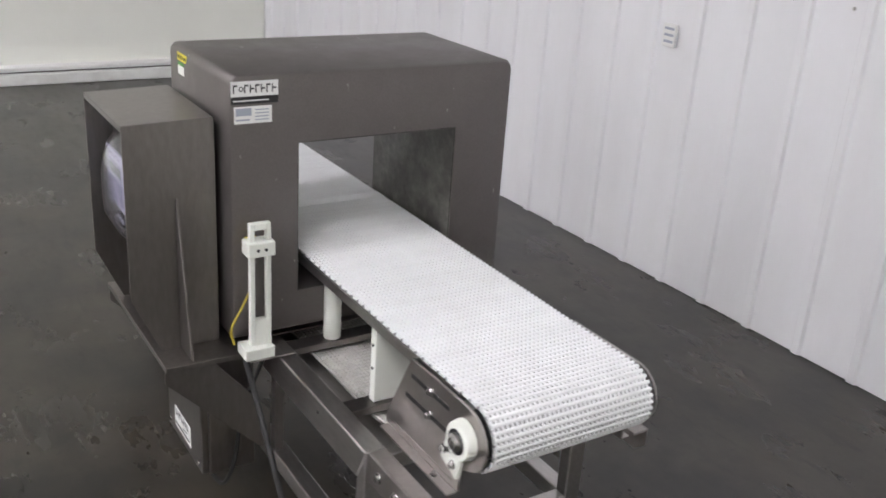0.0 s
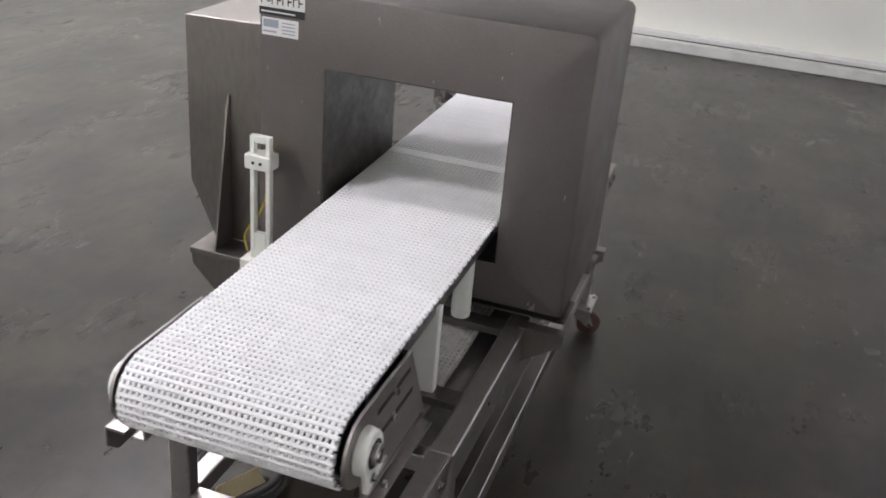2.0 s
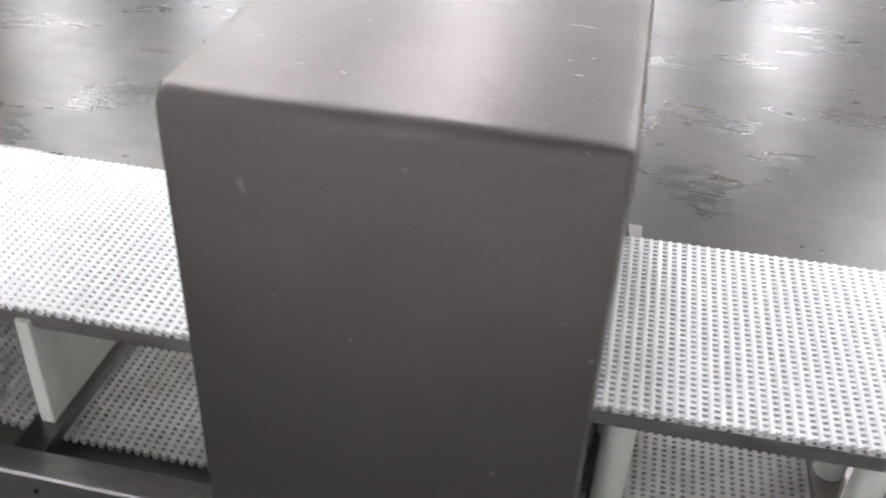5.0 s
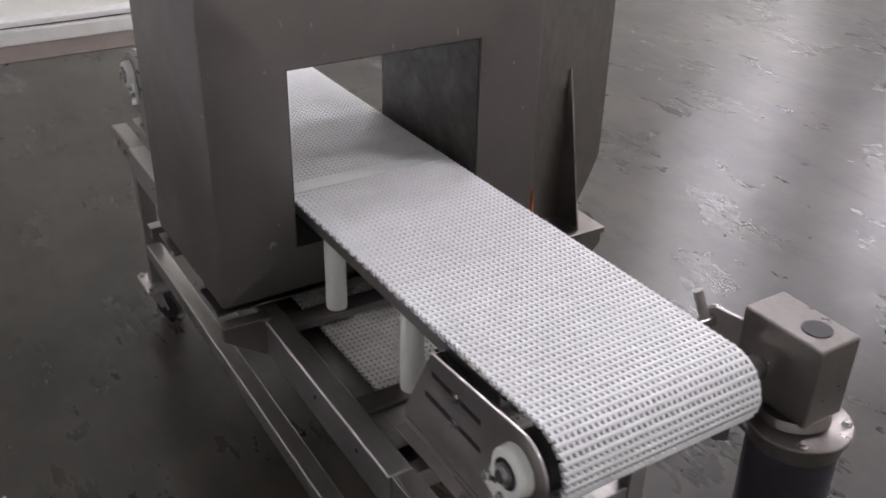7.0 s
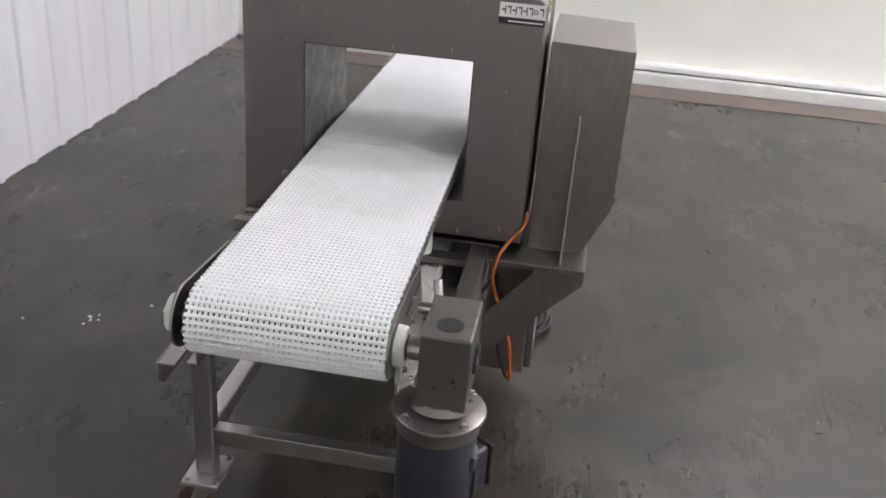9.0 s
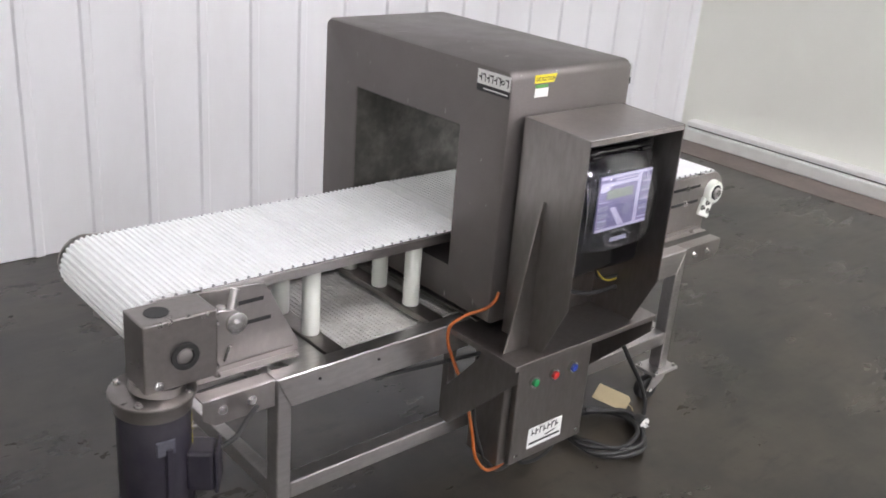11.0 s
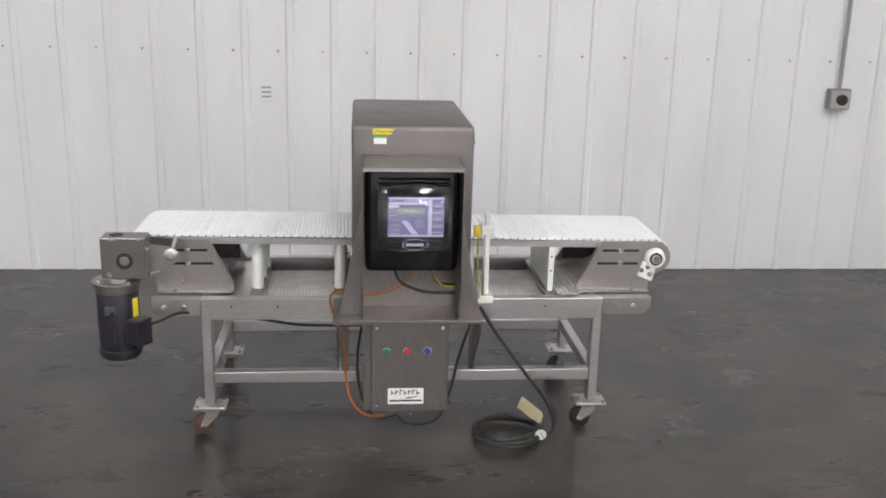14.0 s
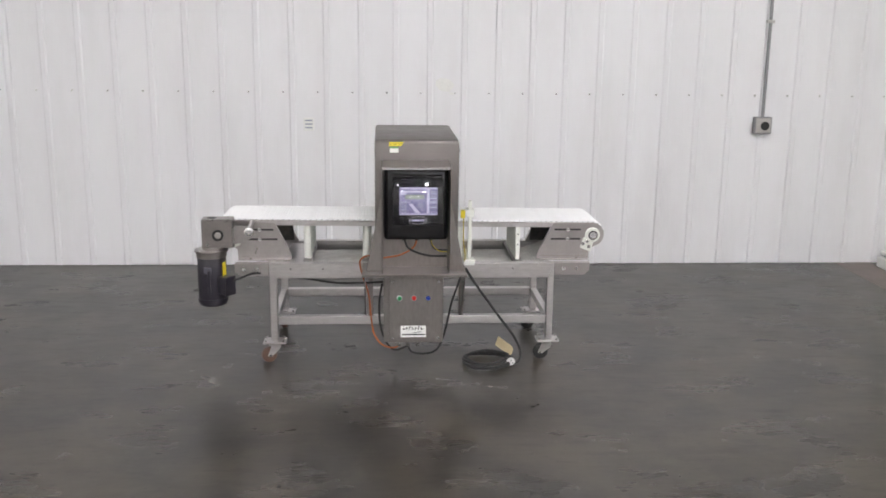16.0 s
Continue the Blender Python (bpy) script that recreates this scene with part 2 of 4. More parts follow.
def mesh_of(name, bm, mat, smooth=False):
    me = bpy.data.meshes.new(name)
    bm.to_mesh(me)
    bm.free()
    me.materials.append(mat)
    if smooth:
        me.polygons.foreach_set("use_smooth", [True] * len(me.polygons))
        me.set_sharp_from_angle(angle=radians(35))
    return me


def bevel(bm, width, segments=2, edges=None):
    bmesh.ops.bevel(bm, geom=list(edges if edges is not None else bm.edges), offset=width, segments=segments,
                    affect="EDGES", profile=0.5, clamp_overlap=True)
    return bm


def box(x0, x1, y0, y1, z0, z1, r=0.0, seg=2, bm=None):
    b = bmesh.new()
    bmesh.ops.create_cube(b, size=1.0)
    bmesh.ops.transform(b, verts=b.verts, matrix=Matrix.Translation(((x0 + x1) / 2, (y0 + y1) / 2, (z0 + z1) / 2))
                        @ Matrix.Diagonal((abs(x1 - x0), abs(y1 - y0), abs(z1 - z0), 1)))
    if r:
        bevel(b, r, seg)
    return join(bm, b)


def join(bm, b):
    if bm is None:
        return b
    me = bpy.data.meshes.new("tmp")
    b.to_mesh(me)
    b.free()
    bm.from_mesh(me)
    bpy.data.meshes.remove(me)
    return bm


def prism(outline, axis, a, b, r=0.0, bm=None):
    """Extrude an outline. axis 'y': outline in (x, z); 'x': in (y, z); 'z': in (x, y)."""
    q = bmesh.new()

    def at(p, d):
        return {"y": (p[0], d, p[1]), "x": (d, p[0], p[1]), "z": (p[0], p[1], d)}[axis]
    lo = [q.verts.new(at(p, a)) for p in outline]
    hi = [q.verts.new(at(p, b)) for p in outline]
    n = len(outline)
    q.faces.new(lo)
    q.faces.new(list(reversed(hi)))
    for i in range(n):
        q.faces.new((lo[i], hi[i], hi[(i + 1) % n], lo[(i + 1) % n]))
    bmesh.ops.recalc_face_normals(q, faces=q.faces)
    if r:
        bevel(q, r, 1)
    return join(bm, q)


def cyl(p0, p1, r0, r1=None, n=24, r=0.0, bm=None):
    """A closed cylinder or cone from p0 to p1, its rims rounded by r."""
    p0, p1 = Vector(p0), Vector(p1)
    q = bmesh.new()
    bmesh.ops.create_cone(q, cap_ends=True, segments=n, radius1=r0, radius2=r0 if r1 is None else r1, depth=(p1 - p0).length)
    if r:
        rims = [e for e in q.edges if abs(e.verts[0].co.z - e.verts[1].co.z) < 1e-6]
        bevel(q, r, 2, rims)
    turn = (p1 - p0).to_track_quat("Z", "Y").to_matrix().to_4x4()
    bmesh.ops.transform(q, verts=q.verts, matrix=Matrix.Translation((p0 + p1) / 2) @ turn)
    return join(bm, q)


def ring(centre, axis, ro, ri, depth, n=32, bm=None):
    """A flat ring round an axis."""
    q = bmesh.new()
    turn = Vector(axis).to_track_quat("Z", "Y").to_matrix().to_4x4()
    loops = []
    for rad, h in ((ri, -depth / 2), (ro, -depth / 2), (ro, depth / 2), (ri, depth / 2)):
        loops.append([q.verts.new((rad * math.cos(2 * math.pi * i / n), rad * math.sin(2 * math.pi * i / n), h)) for i in range(n)])
    for k in range(4):
        a, b = loops[k], loops[(k + 1) % 4]
        for i in range(n):
            q.faces.new((a[i], a[(i + 1) % n], b[(i + 1) % n], b[i]))
    bmesh.ops.recalc_face_normals(q, faces=q.faces)
    bmesh.ops.transform(q, verts=q.verts, matrix=Matrix.Translation(centre) @ turn)
    return join(bm, q)


def smooth_path(points, steps=8):
    """Catmull-Rom through the points."""
    pts = [Vector(p) for p in points]
    pts = [pts[0] * 2 - pts[1]] + pts + [pts[-1] * 2 - pts[-2]]
    out = []
    for i in range(1, len(pts) - 2):
        a, b, c, d = pts[i - 1:i + 3]
        for s in range(steps):
            t = s / steps
            out.append(0.5 * (2 * b + (c - a) * t + (2 * a - 5 * b + 4 * c - d) * t * t + (3 * b - a - 3 * c + d) * t ** 3))
    out.append(pts[-2])
    return out


def tube(points, radius, n=10, bm=None, steps=8):
    """A round tube along a smooth way."""
    way = smooth_path(points, steps)
    q = bmesh.new()
    rings = []
    side = None
    for i, p in enumerate(way):
        d = (way[min(i + 1, len(way) - 1)] - way[max(i - 1, 0)]).normalized()
        if side is None:
            side = d.orthogonal().normalized()
        side = (side - d * side.dot(d)).normalized()
        up = d.cross(side)
        rings.append([q.verts.new(p + radius * (math.cos(2 * math.pi * k / n) * side + math.sin(2 * math.pi * k / n) * up)) for k in range(n)])
    for a, b in zip(rings, rings[1:]):
        for k in range(n):
            q.faces.new((a[k], a[(k + 1) % n], b[(k + 1) % n], b[k]))
    q.faces.new(list(reversed(rings[0])))
    q.faces.new(rings[-1])
    bmesh.ops.recalc_face_normals(q, faces=q.faces)
    return join(bm, q)


def hexbolt(p, axis, size=0.012, height=0.007, bm=None):
    """A hexagon head on a washer."""
    p, a = Vector(p), Vector(axis).normalized()
    bm = cyl(p, p + a * 0.002, size * 0.95, n=16, bm=bm)
    return cyl(p + a * 0.002, p + a * (0.002 + height), size * 0.62, n=6, bm=bm)

# ---------------------------------------------------------------- the hall
WN, WE, WW, WS, TOP = 2.042, 4.0, -5.56, -19.0, 5.6
floor = tagged(part("floor", box(WW - 0.3, 12.3, WS - 0.3, WN + 0.3, -0.2, 0.0), M_FLOOR), "worn sealed grey concrete floor with stains and a dull gloss", "floor", kind="structure")
wall_north = tagged(part("wall_north", box(WW - 0.2, WE + 0.2, WN + 0.01, WN + 0.2, 0, TOP), M_WALL), "white painted metal liner wall with narrow upright ribs", "wall", kind="structure")
JOG, FAR = -4.6, 12.0
wall_east = tagged(part("wall_east", box(WE, WE + 0.2, JOG, WN, 0, TOP), M_CREAM), "cream painted smooth panel wall", "wall", kind="structure")
wall_west = tagged(part("wall_west", box(WW - 0.2, WW, WS, WN, 0, TOP), M_CREAM), "off-white smooth panel wall", "wall", kind="structure")
wall_jog = tagged(part("wall_jog", box(WE + 0.2005, FAR, JOG, JOG + 0.2, 0, TOP), M_CREAM), "plain cream wall where the hall widens", "wall", kind="structure")
wall_far = tagged(part("wall_far", box(FAR, FAR + 0.2, WS, JOG + 0.2, 0, TOP), M_CREAM), "plain cream far side wall", "wall", kind="structure")
wall_south = tagged(part("wall_south", box(WW - 0.2, FAR + 0.2, WS - 0.2, WS, 0, TOP), M_WALL), "plain white painted far wall", "wall", kind="structure")
ceiling = tagged(part("ceiling", box(WW - 0.2, 12.2, WS - 0.2, WN + 0.2, TOP, TOP + 0.1), M_CEIL), "plain unseen metal deck ceiling, coloured dark as if unlit", "ceiling", kind="structure")


def curb(name, x0, x1, face, ys):
    c = thing(name, ((x0 + x1) / 2, -8, 0), "low white painted concrete curb along the wall", "curb", kind="structure")
    ye = WN - 0.12 if face > 0 else WN
    part("curb_block", box(x0, x1, ys, ye, 0, 0.088, 0.010), M_CURB, c)
    s = 1 if face > 0 else -1
    xa = x1 if face > 0 else x0
    part("joint", box(xa, xa - s * 0.085, ys, ye, 0.0885, 0.098), M_GROOVE, c, "dark open joint")
    part("cap", box(xa, xa - s * 0.105, ys, ye, 0.0985, 0.135, 0.008), M_WHITE, c, "white rounded cap strip")
    return c


curb("curb_east", WE - 0.13, WE, 1, JOG)
curb("curb_west", WW, WW + 0.13, -1, WS)
tagged(part("floor_strip_east", box(WE - 0.43, WE - 0.1305, JOG, WN, 0.0, 0.004), M_STRIP), "bare pinkish concrete strip along the curb", "floor strip", kind="structure")


def ceiling_light(x, y):
    t = thing("ceiling_light", (x, y, TOP - 0.2), "long bright ceiling lamp in a white housing", "lamp", group="ceiling lamps of the hall")
    part("housing", prism([(x - 0.17, TOP - 0.16), (x - 0.26, TOP - 0.26), (x + 0.26, TOP - 0.26), (x + 0.17, TOP - 0.16)], "y", y - 0.65, y + 0.65), M_CURB, t)
    part("hanger", box(x - 0.03, x + 0.03, y - 0.03, y + 0.03, TOP - 0.16, TOP), M_GREYBOX, t)
    part("diffuser", box(x - 0.22, x + 0.22, y - 0.61, y + 0.61, TOP - 0.285, TOP - 0.261, 0.004), M_LAMP, t)
    return t


first_lamp = ceiling_light(-3.2, -3.4)
# the y -17.6 row is added only to brighten the floor's haze; (3.2, -2.6) is added to brighten the wall's east end
for lx, ly in [(0.7, -3.4), (-3.0, -7.4), (0.9, -7.4), (5.2, -7.4), (9.2, -7.4), (-4.5, -10.7), (1.8, -10.7), (4.9, -10.7), (8.1, -10.7),
               (-3.0, -14.9), (-0.7, -14.9), (3.6, -14.9), (7.4, -14.9), (-3.0, -17.6), (0.5, -17.6), (4.0, -17.6), (7.5, -17.6), (10.5, -14.9), (3.2, -2.6)]:
    copy_thing(first_lamp, Matrix.Translation((lx, ly, TOP - 0.2)))


# ---------------------------------------------------------------- metal detector
XL, XR, YF, YB, ZB, ZT = -0.228, 0.230, -0.36, 0.447, 0.605, 1.286
AF, AB, AZB, AZT = -0.186, 0.274, 0.715, 1.114


def make_detector():
    d = thing("metal_detector", (0, 0.043, ZB), "dark grey steel metal detector head with a square tunnel", "metal detector")
    # body: a rounded frame with the tunnel through it
    bm = bmesh.new()
    r = 0.022
    outer, inner = [], []
    def corner(cx, cz, a0, rad):
        return [(cx + rad * math.cos(radians(a0 + 30 * i)), cz + rad * math.sin(radians(a0 + 30 * i))) for i in range(4)]
    for (cy, cz, a0) in ((YB - r, ZT - r, 0), (YF + r, ZT - r, 90), (YF + 0.006, ZB + 0.006, 180), (YB - 0.006, ZB + 0.006, 270)):
        outer += corner(cy, cz, a0, r if cz > 1 else 0.006)
    inner = [(AB, AZT), (AF, AZT), (AF, AZB), (AB, AZB)]
    def ringverts(pts, x):
        return [bm.verts.new((x, p[0], p[1])) for p in pts]
    e = 0.016
    cx, cz = (YF + YB) / 2, (ZB + ZT) / 2
    def shrink(p, k):
        return (cx + (p[0] - cx) * (1 - k / abs(YB - cx)), cz + (p[1] - cz) * (1 - k / abs(ZT - cz)))
    layers = []
    for s, xe in ((-1, XL), (1, XR)):
        layers.append([ringverts([shrink(p, k) for p in outer], xe - s * d_) for d_, k in [(0.0, e), (0.29 * e, 0.29 * e), (e, 0.0)]])
    left, right = layers
    chain = [left[0], left[1], left[2], right[2], right[1], right[0]]
    n = len(outer)
    for a, b in zip(chain, chain[1:]):
        for i in range(n):
            bm.faces.new((a[i], a[(i + 1) % n], b[(i + 1) % n], b[i]))
    il, ir = ringverts(inner, XL), ringverts(inner, XR)
    for o, i4 in ((left[0], il), (right[0], ir)):
        for q in range(4):
            arc = o[q * 4:q * 4 + 4]
            for k in range(3):
                bm.faces.new((arc[k], arc[k + 1], i4[q]))
            nxt = o[(q * 4 + 4) % n]
            bm.faces.new((arc[3], nxt, i4[(q + 1) % 4], i4[q]))
    for q in range(4):
        bm.faces.new((il[q], il[(q + 1) % 4], ir[(q + 1) % 4], ir[q]))
    bmesh.ops.recalc_face_normals(bm, faces=bm.faces)
    part("body", bm, M_DET, d, "bead-blasted dark stainless housing", smooth=True)
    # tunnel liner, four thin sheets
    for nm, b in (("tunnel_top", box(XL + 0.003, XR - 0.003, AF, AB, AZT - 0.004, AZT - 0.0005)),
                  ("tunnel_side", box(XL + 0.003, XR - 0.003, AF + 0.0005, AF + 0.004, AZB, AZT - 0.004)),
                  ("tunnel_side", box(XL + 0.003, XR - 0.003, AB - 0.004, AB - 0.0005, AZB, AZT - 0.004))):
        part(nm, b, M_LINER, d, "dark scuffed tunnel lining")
    # feet
    for x in (-0.15, 0.15):
        for y in (-0.27, 0.37):
            part("foot", box(x - 0.035, x + 0.035, y - 0.03, y + 0.03, 0.589, ZB, 0.003), M_RUBBER, d, "black rubber foot pad")
    # brand plates and data label: shapes only
    for s, x in ((1, XR), (-1, XL)):
        xa, xb = x, x + s * 0.0015
        part("brand_plate", box(xa, xb, -0.355, -0.238, 1.236, 1.272), M_WHITE, d, "white maker's plate with black lettering shapes")
        part("brand_strip", box(xa, xb, -0.355, -0.238, 1.218, 1.235), M_INK, d, "black printed strip")
        for i in range(8):
            y = -0.350 + i * 0.0137
            b = ring((x + s * 0.002, y + 0.006, 1.254), (1, 0, 0), 0.0062, 0.0036, 0.0012, 10) if i == 1 else \
                box(xb, xb + s * 0.0006, y, y + 0.0028, 1.244, 1.264, bm=box(xb, xb + s * 0.0006, y + 0.003, y + 0.0105, 1.260 - 0.008 * (i % 2), 1.264 - 0.008 * (i % 2)))
            part("logo_bar", b, M_INK, d)
        part("strip_bar", box(xb, xb + s * 0.0006, -0.350, -0.262, 1.2245, 1.2275), M_WHITE, d)
    part("data_label", box(XR, XR + 0.0012, -0.348, -0.254, 1.171, 1.212), M_WHITE, d, "pale data label with unreadable print")
    part("data_bar", box(XR + 0.0012, XR + 0.0018, -0.344, -0.305, 1.190, 1.208), M_BLUEGREY, d)
    for i in range(4):
        part("data_bar", box(XR + 0.0012, XR + 0.0018, -0.296, -0.262, 1.202 - i * 0.008, 1.2045 - i * 0.008), M_BLUEGREY, d)
    part("data_bar", box(XR + 0.0012, XR + 0.0018, -0.344, -0.31, 1.178, 1.182), M_BLUEGREY, d)
    part("yellow_label", prism([(-0.150, 1.2515), (-0.082, 1.2515), (-0.072, 1.2725), (-0.150, 1.2725)], "y", YF - 0.0012, YF), M_YELLOW, d, "yellow label reading DETECTOR")
    fc = bpy.data.curves.new("label_text", "FONT")
    fc.body, fc.size, fc.extrude = "DETECTOR", 0.0135, 0.0003
    fc.materials.append(M_INK)
    tx = new("label_text", fc)
    tx.parent = d
    tx.matrix_basis = Matrix.Translation(-ORIGIN[d.name]) @ pose(-0.147, YF - 0.0016, 1.257, 90, 0, 0)
    part("green_strip", box(-0.146, -0.101, YF - 0.0012, YF, 1.240, 1.2475), M_GREEN, d, "green strip above a white sticker")
    part("white_sticker", box(-0.146, -0.099, YF - 0.0012, YF, 1.216, 1.2385), M_WHITE, d, "small blank white sticker")
    return d


detector = make_detector()

HX0, HX1, HY, HT = -0.190, 0.172, -0.595, 1.171


def make_hood():
    h = thing("display_hood", (0, -0.47, 0.6), "open-fronted steel weather hood round the detector's display", "hood")
    t = 0.004
    side = [(-0.378, 0.586), (-0.527, 0.586), (HY, 0.735), (HY, HT), (-0.378, HT + 0.006)]
    for x in (HX0, HX1 - t):
        part("side_panel", prism(side, "x", x, x + t, 0.0008), M_HOOD, h, "upright steel side sheet with a cut lower corner")
    # lighter steel than the sides: puts the top's grazing reflection into its colour
    part("top_panel", prism([(-0.378, HT + 0.006), (HY, HT), (HY, HT - t), (-0.378, HT + 0.006 - t)], "x", HX0 + t + 0.0005, HX1 - t - 0.0005, 0.0008), M_PLATE, h)
    part("front_edge", box(HX0 + t, HX1 - t, HY, HY + 0.003, HT - 0.014, HT - t - 0.0005), M_STEEL, h, "bright worn folded edge")
    part("shelf", box(-0.298, 0.267, -0.545, -0.276, 0.569, 0.5850, 0.002), M_HOOD, h, "flat steel shelf under the hood")
    for s, xs in ((-1, HX0), (1, HX1)):
        fin = [(xs, 0.586), (xs + s * 0.086, 0.586), (xs + s * 0.078, 0.618), (xs + s * 0.006, 0.985), (xs, 0.985)]
        part("fin", prism(fin, "y", -0.478, -0.472, 0.001), M_HOOD, h, "tapered upright stiffening fin")
        # sloping brace strip below the shelf
        xb = -0.285 if s < 0 else 0.252
        brace = [(-0.545, 0.568), (-0.42, 0.568), (-0.272, 0.39), (-0.272, 0.285), (-0.30, 0.285), (-0.545, 0.535)]
        part("brace", prism(brace, "x", xb, xb + 0.005, 0.001), M_HOOD, h, "sloping steel brace plate")
    part("back_plate", box(HX0 + t, HX1 - t, -0.3785, -0.3755, 0.586, HT - 0.003), M_HOOD, h)
    return h


hood = make_hood()


def make_display():
    d = thing("display_unit", (0, -0.47, 0.79), "black plastic display unit with a violet keypad under a clear cover", "display")
    body = box(-0.178, 0.162, -0.525, -0.380, 0.768, 1.158, 0.022, 3)
    part("body", body, M_BLACK, d, smooth=True)
    # bowed front with a dropped lip round the badge
    bm = bmesh.new()
    cols = 12
    def depth(u):
        return -0.560 + 0.035 * (2 * u - 1) ** 4
    prof = []
    for i in range(cols + 1):
        u = i / cols
        x = -0.140 + 0.272 * u
        low = 0.868 - (0.020 if abs(2 * u - 1) < 0.36 else 0.0)
        prof.append((x, depth(u), low))
    top = [bm.verts.new((x, y + 0.004, 1.066)) for x, y, lo in prof]
    bot = [bm.verts.new((x, y + 0.006, lo)) for x, y, lo in prof]
    tb = [bm.verts.new((x, -0.505, 1.088)) for x, y, lo in prof]
    bb = [bm.verts.new((x, -0.498, lo - 0.012)) for x, y, lo in prof]
    for i in range(cols):
        for a, b in ((top, bot), (tb, top), (bot, bb)):
            bm.faces.new((a[i], a[i + 1], b[i + 1], b[i]))
    for k in (0, cols):
        bm.faces.new((tb[k], top[k], bot[k], bb[k]))
    bmesh.ops.recalc_face_normals(bm, faces=bm.faces)
    part("bezel", bm, M_BLACK, d, "bowed black front", smooth=True)
    part("keypad", box(-0.098, 0.103, -0.5665, -0.561, 0.906, 1.052, 0.003), M_VIOLET, d, "violet printed keypad")
    kp = -0.5672
    part("border_bar", box(-0.096, 0.101, kp - 0.0006, kp, 1.044, 1.051), M_LILAC, d)
    part("border_bar", box(-0.096, 0.101, kp - 0.0006, kp, 0.907, 0.914), M_LILAC, d)
    part("panel_line", box(-0.094, -0.060, kp - 0.0006, kp, 1.012, 1.034), M_LILAC, d)
    part("panel_line", box(-0.060, 0.046, kp - 0.0006, kp, 1.025, 1.034), M_LILAC, d)
    part("panel_line", box(0.046, 0.060, kp - 0.0006, kp, 0.915, 1.043), M_LILAC, d)
    part("panel_line", prism([(-0.050, 0.966), (-0.030, 0.966), (0.012, 0.916), (-0.012, 0.916)], "y", kp - 0.0006, kp), M_LILAC, d)
    part("lcd", box(-0.068, 0.032, kp - 0.0008, kp, 0.990, 1.014), M_LCD, d, "green-grey display window")
    part("round_key", cyl((0.014, kp, 0.955), (0.014, kp - 0.001, 0.955), 0.016), M_KEY, d)
    for i in range(4):
        part("key", box(0.064, 0.098, kp - 0.0008, kp, 1.018 - i * 0.026, 1.033 - i * 0.026), M_KEY, d)
        if i < 3:
            part("key", box(-0.094, -0.056, kp - 0.0008, kp, 0.962 - i * 0.02, 0.974 - i * 0.02), M_KEY, d)
    for i in range(5):
        part("print_line", box(-0.094, -0.058, kp - 0.0007, kp, 0.918 + i * 0.0165, 0.9195 + i * 0.0165), M_LILAC, d)
        part("print_line", box(0.064, 0.098, kp - 0.0009, kp - 0.0003, 0.922 + i * 0.024, 0.9245 + i * 0.024), M_LILAC, d)
    part("print_line", box(-0.040, 0.044, kp - 0.0007, kp, 1.0375, 1.0405), M_LILAC, d)
    # oval badge
    for nm, ra, rb, mat, y in (("badge_rim", 0.048, 0.0225, M_BOLT, -0.5625), ("badge", 0.043, 0.0185, M_BLACK, -0.5645)):
        q = cyl((0, 0, 0), (0, 0, 0.006), 1.0, n=36)
        bmesh.ops.transform(q, verts=q.verts, matrix=Matrix.Translation((0.001, y + 0.004, 0.877)) @ Matrix.Rotation(radians(90), 4, "X") @ Matrix.Diagonal((ra, rb, 1, 1)))
        part(nm, q, mat, d, smooth=True)
    for i in range(7):
        x = -0.031 + i * 0.0092
        part("badge_bar", box(x, x + 0.006, -0.568, -0.566, 0.872, 0.882), M_LILAC, d)
    # clear cover, bowed sideways and curled back along its upper edge
    cover = bmesh.new()
    fold = [(0.862, 0.022), (0.868, 0.010), (0.885, 0.002), (0.90, 0.0), (0.970, 0.0)]
    for k in range(1, 13):
        a = radians(3.5 * k)
        fold.append((0.970 + 0.20 * math.sin(a), 0.20 * (1 - math.cos(a))))
    sheets = []
    for thick in (0.0, 0.0025):
        rows = []
        for z, back in fold:
            rows.append([cover.verts.new((-0.134 + 0.268 * u / 8, -0.594 + 0.024 * (u / 4 - 1) ** 4 + back + thick, z - thick * 0.5)) for u in range(9)])
        sheets.append(rows)
    n = len(fold)
    for rows in sheets:
        for k in range(n - 1):
            for u in range(8):
                cover.faces.new((rows[k][u], rows[k][u + 1], rows[k + 1][u + 1], rows[k + 1][u]))
    front, rear = sheets
    for k in range(n - 1):
        for u in (0, 8):
            cover.faces.new((front[k][u], front[k + 1][u], rear[k + 1][u], rear[k][u]))
    for k in (0, n - 1):
        for u in range(8):
            cover.faces.new((front[k][u], front[k][u + 1], rear[k][u + 1], rear[k][u]))
    bmesh.ops.recalc_face_normals(cover, faces=cover.faces)
    cv = part("clear_cover", cover, M_CLEAR, d, "hinged clear plastic cover", smooth=True)
    cv.visible_shadow = False
    part("top_roll", cyl((-0.132, -0.532, 1.112), (0.126, -0.532, 1.112), 0.011, n=20, r=0.003), M_BLACK, d, "glossy rounded hinge rail", smooth=True)
    for x in (-0.095, 0.095):
        part("hinge", cyl((x - 0.02, -0.541, 1.104), (x + 0.02, -0.541, 1.104), 0.007, n=12), M_BLACK, d)
    for x in (-0.07, 0.0, 0.075):
        part("cable_gland", cyl((x, -0.44, 0.752), (x, -0.44, 0.7685), 0.013, n=12), M_RUBBER, d)
    for ch in d.children:
        if ch.name.split(".")[0] in ("keypad", "border_bar", "panel_line", "lcd", "round_key", "key", "print_line", "badge_rim", "badge", "badge_bar"):
            ch.location.z += 0.008
    return d


display = make_display()

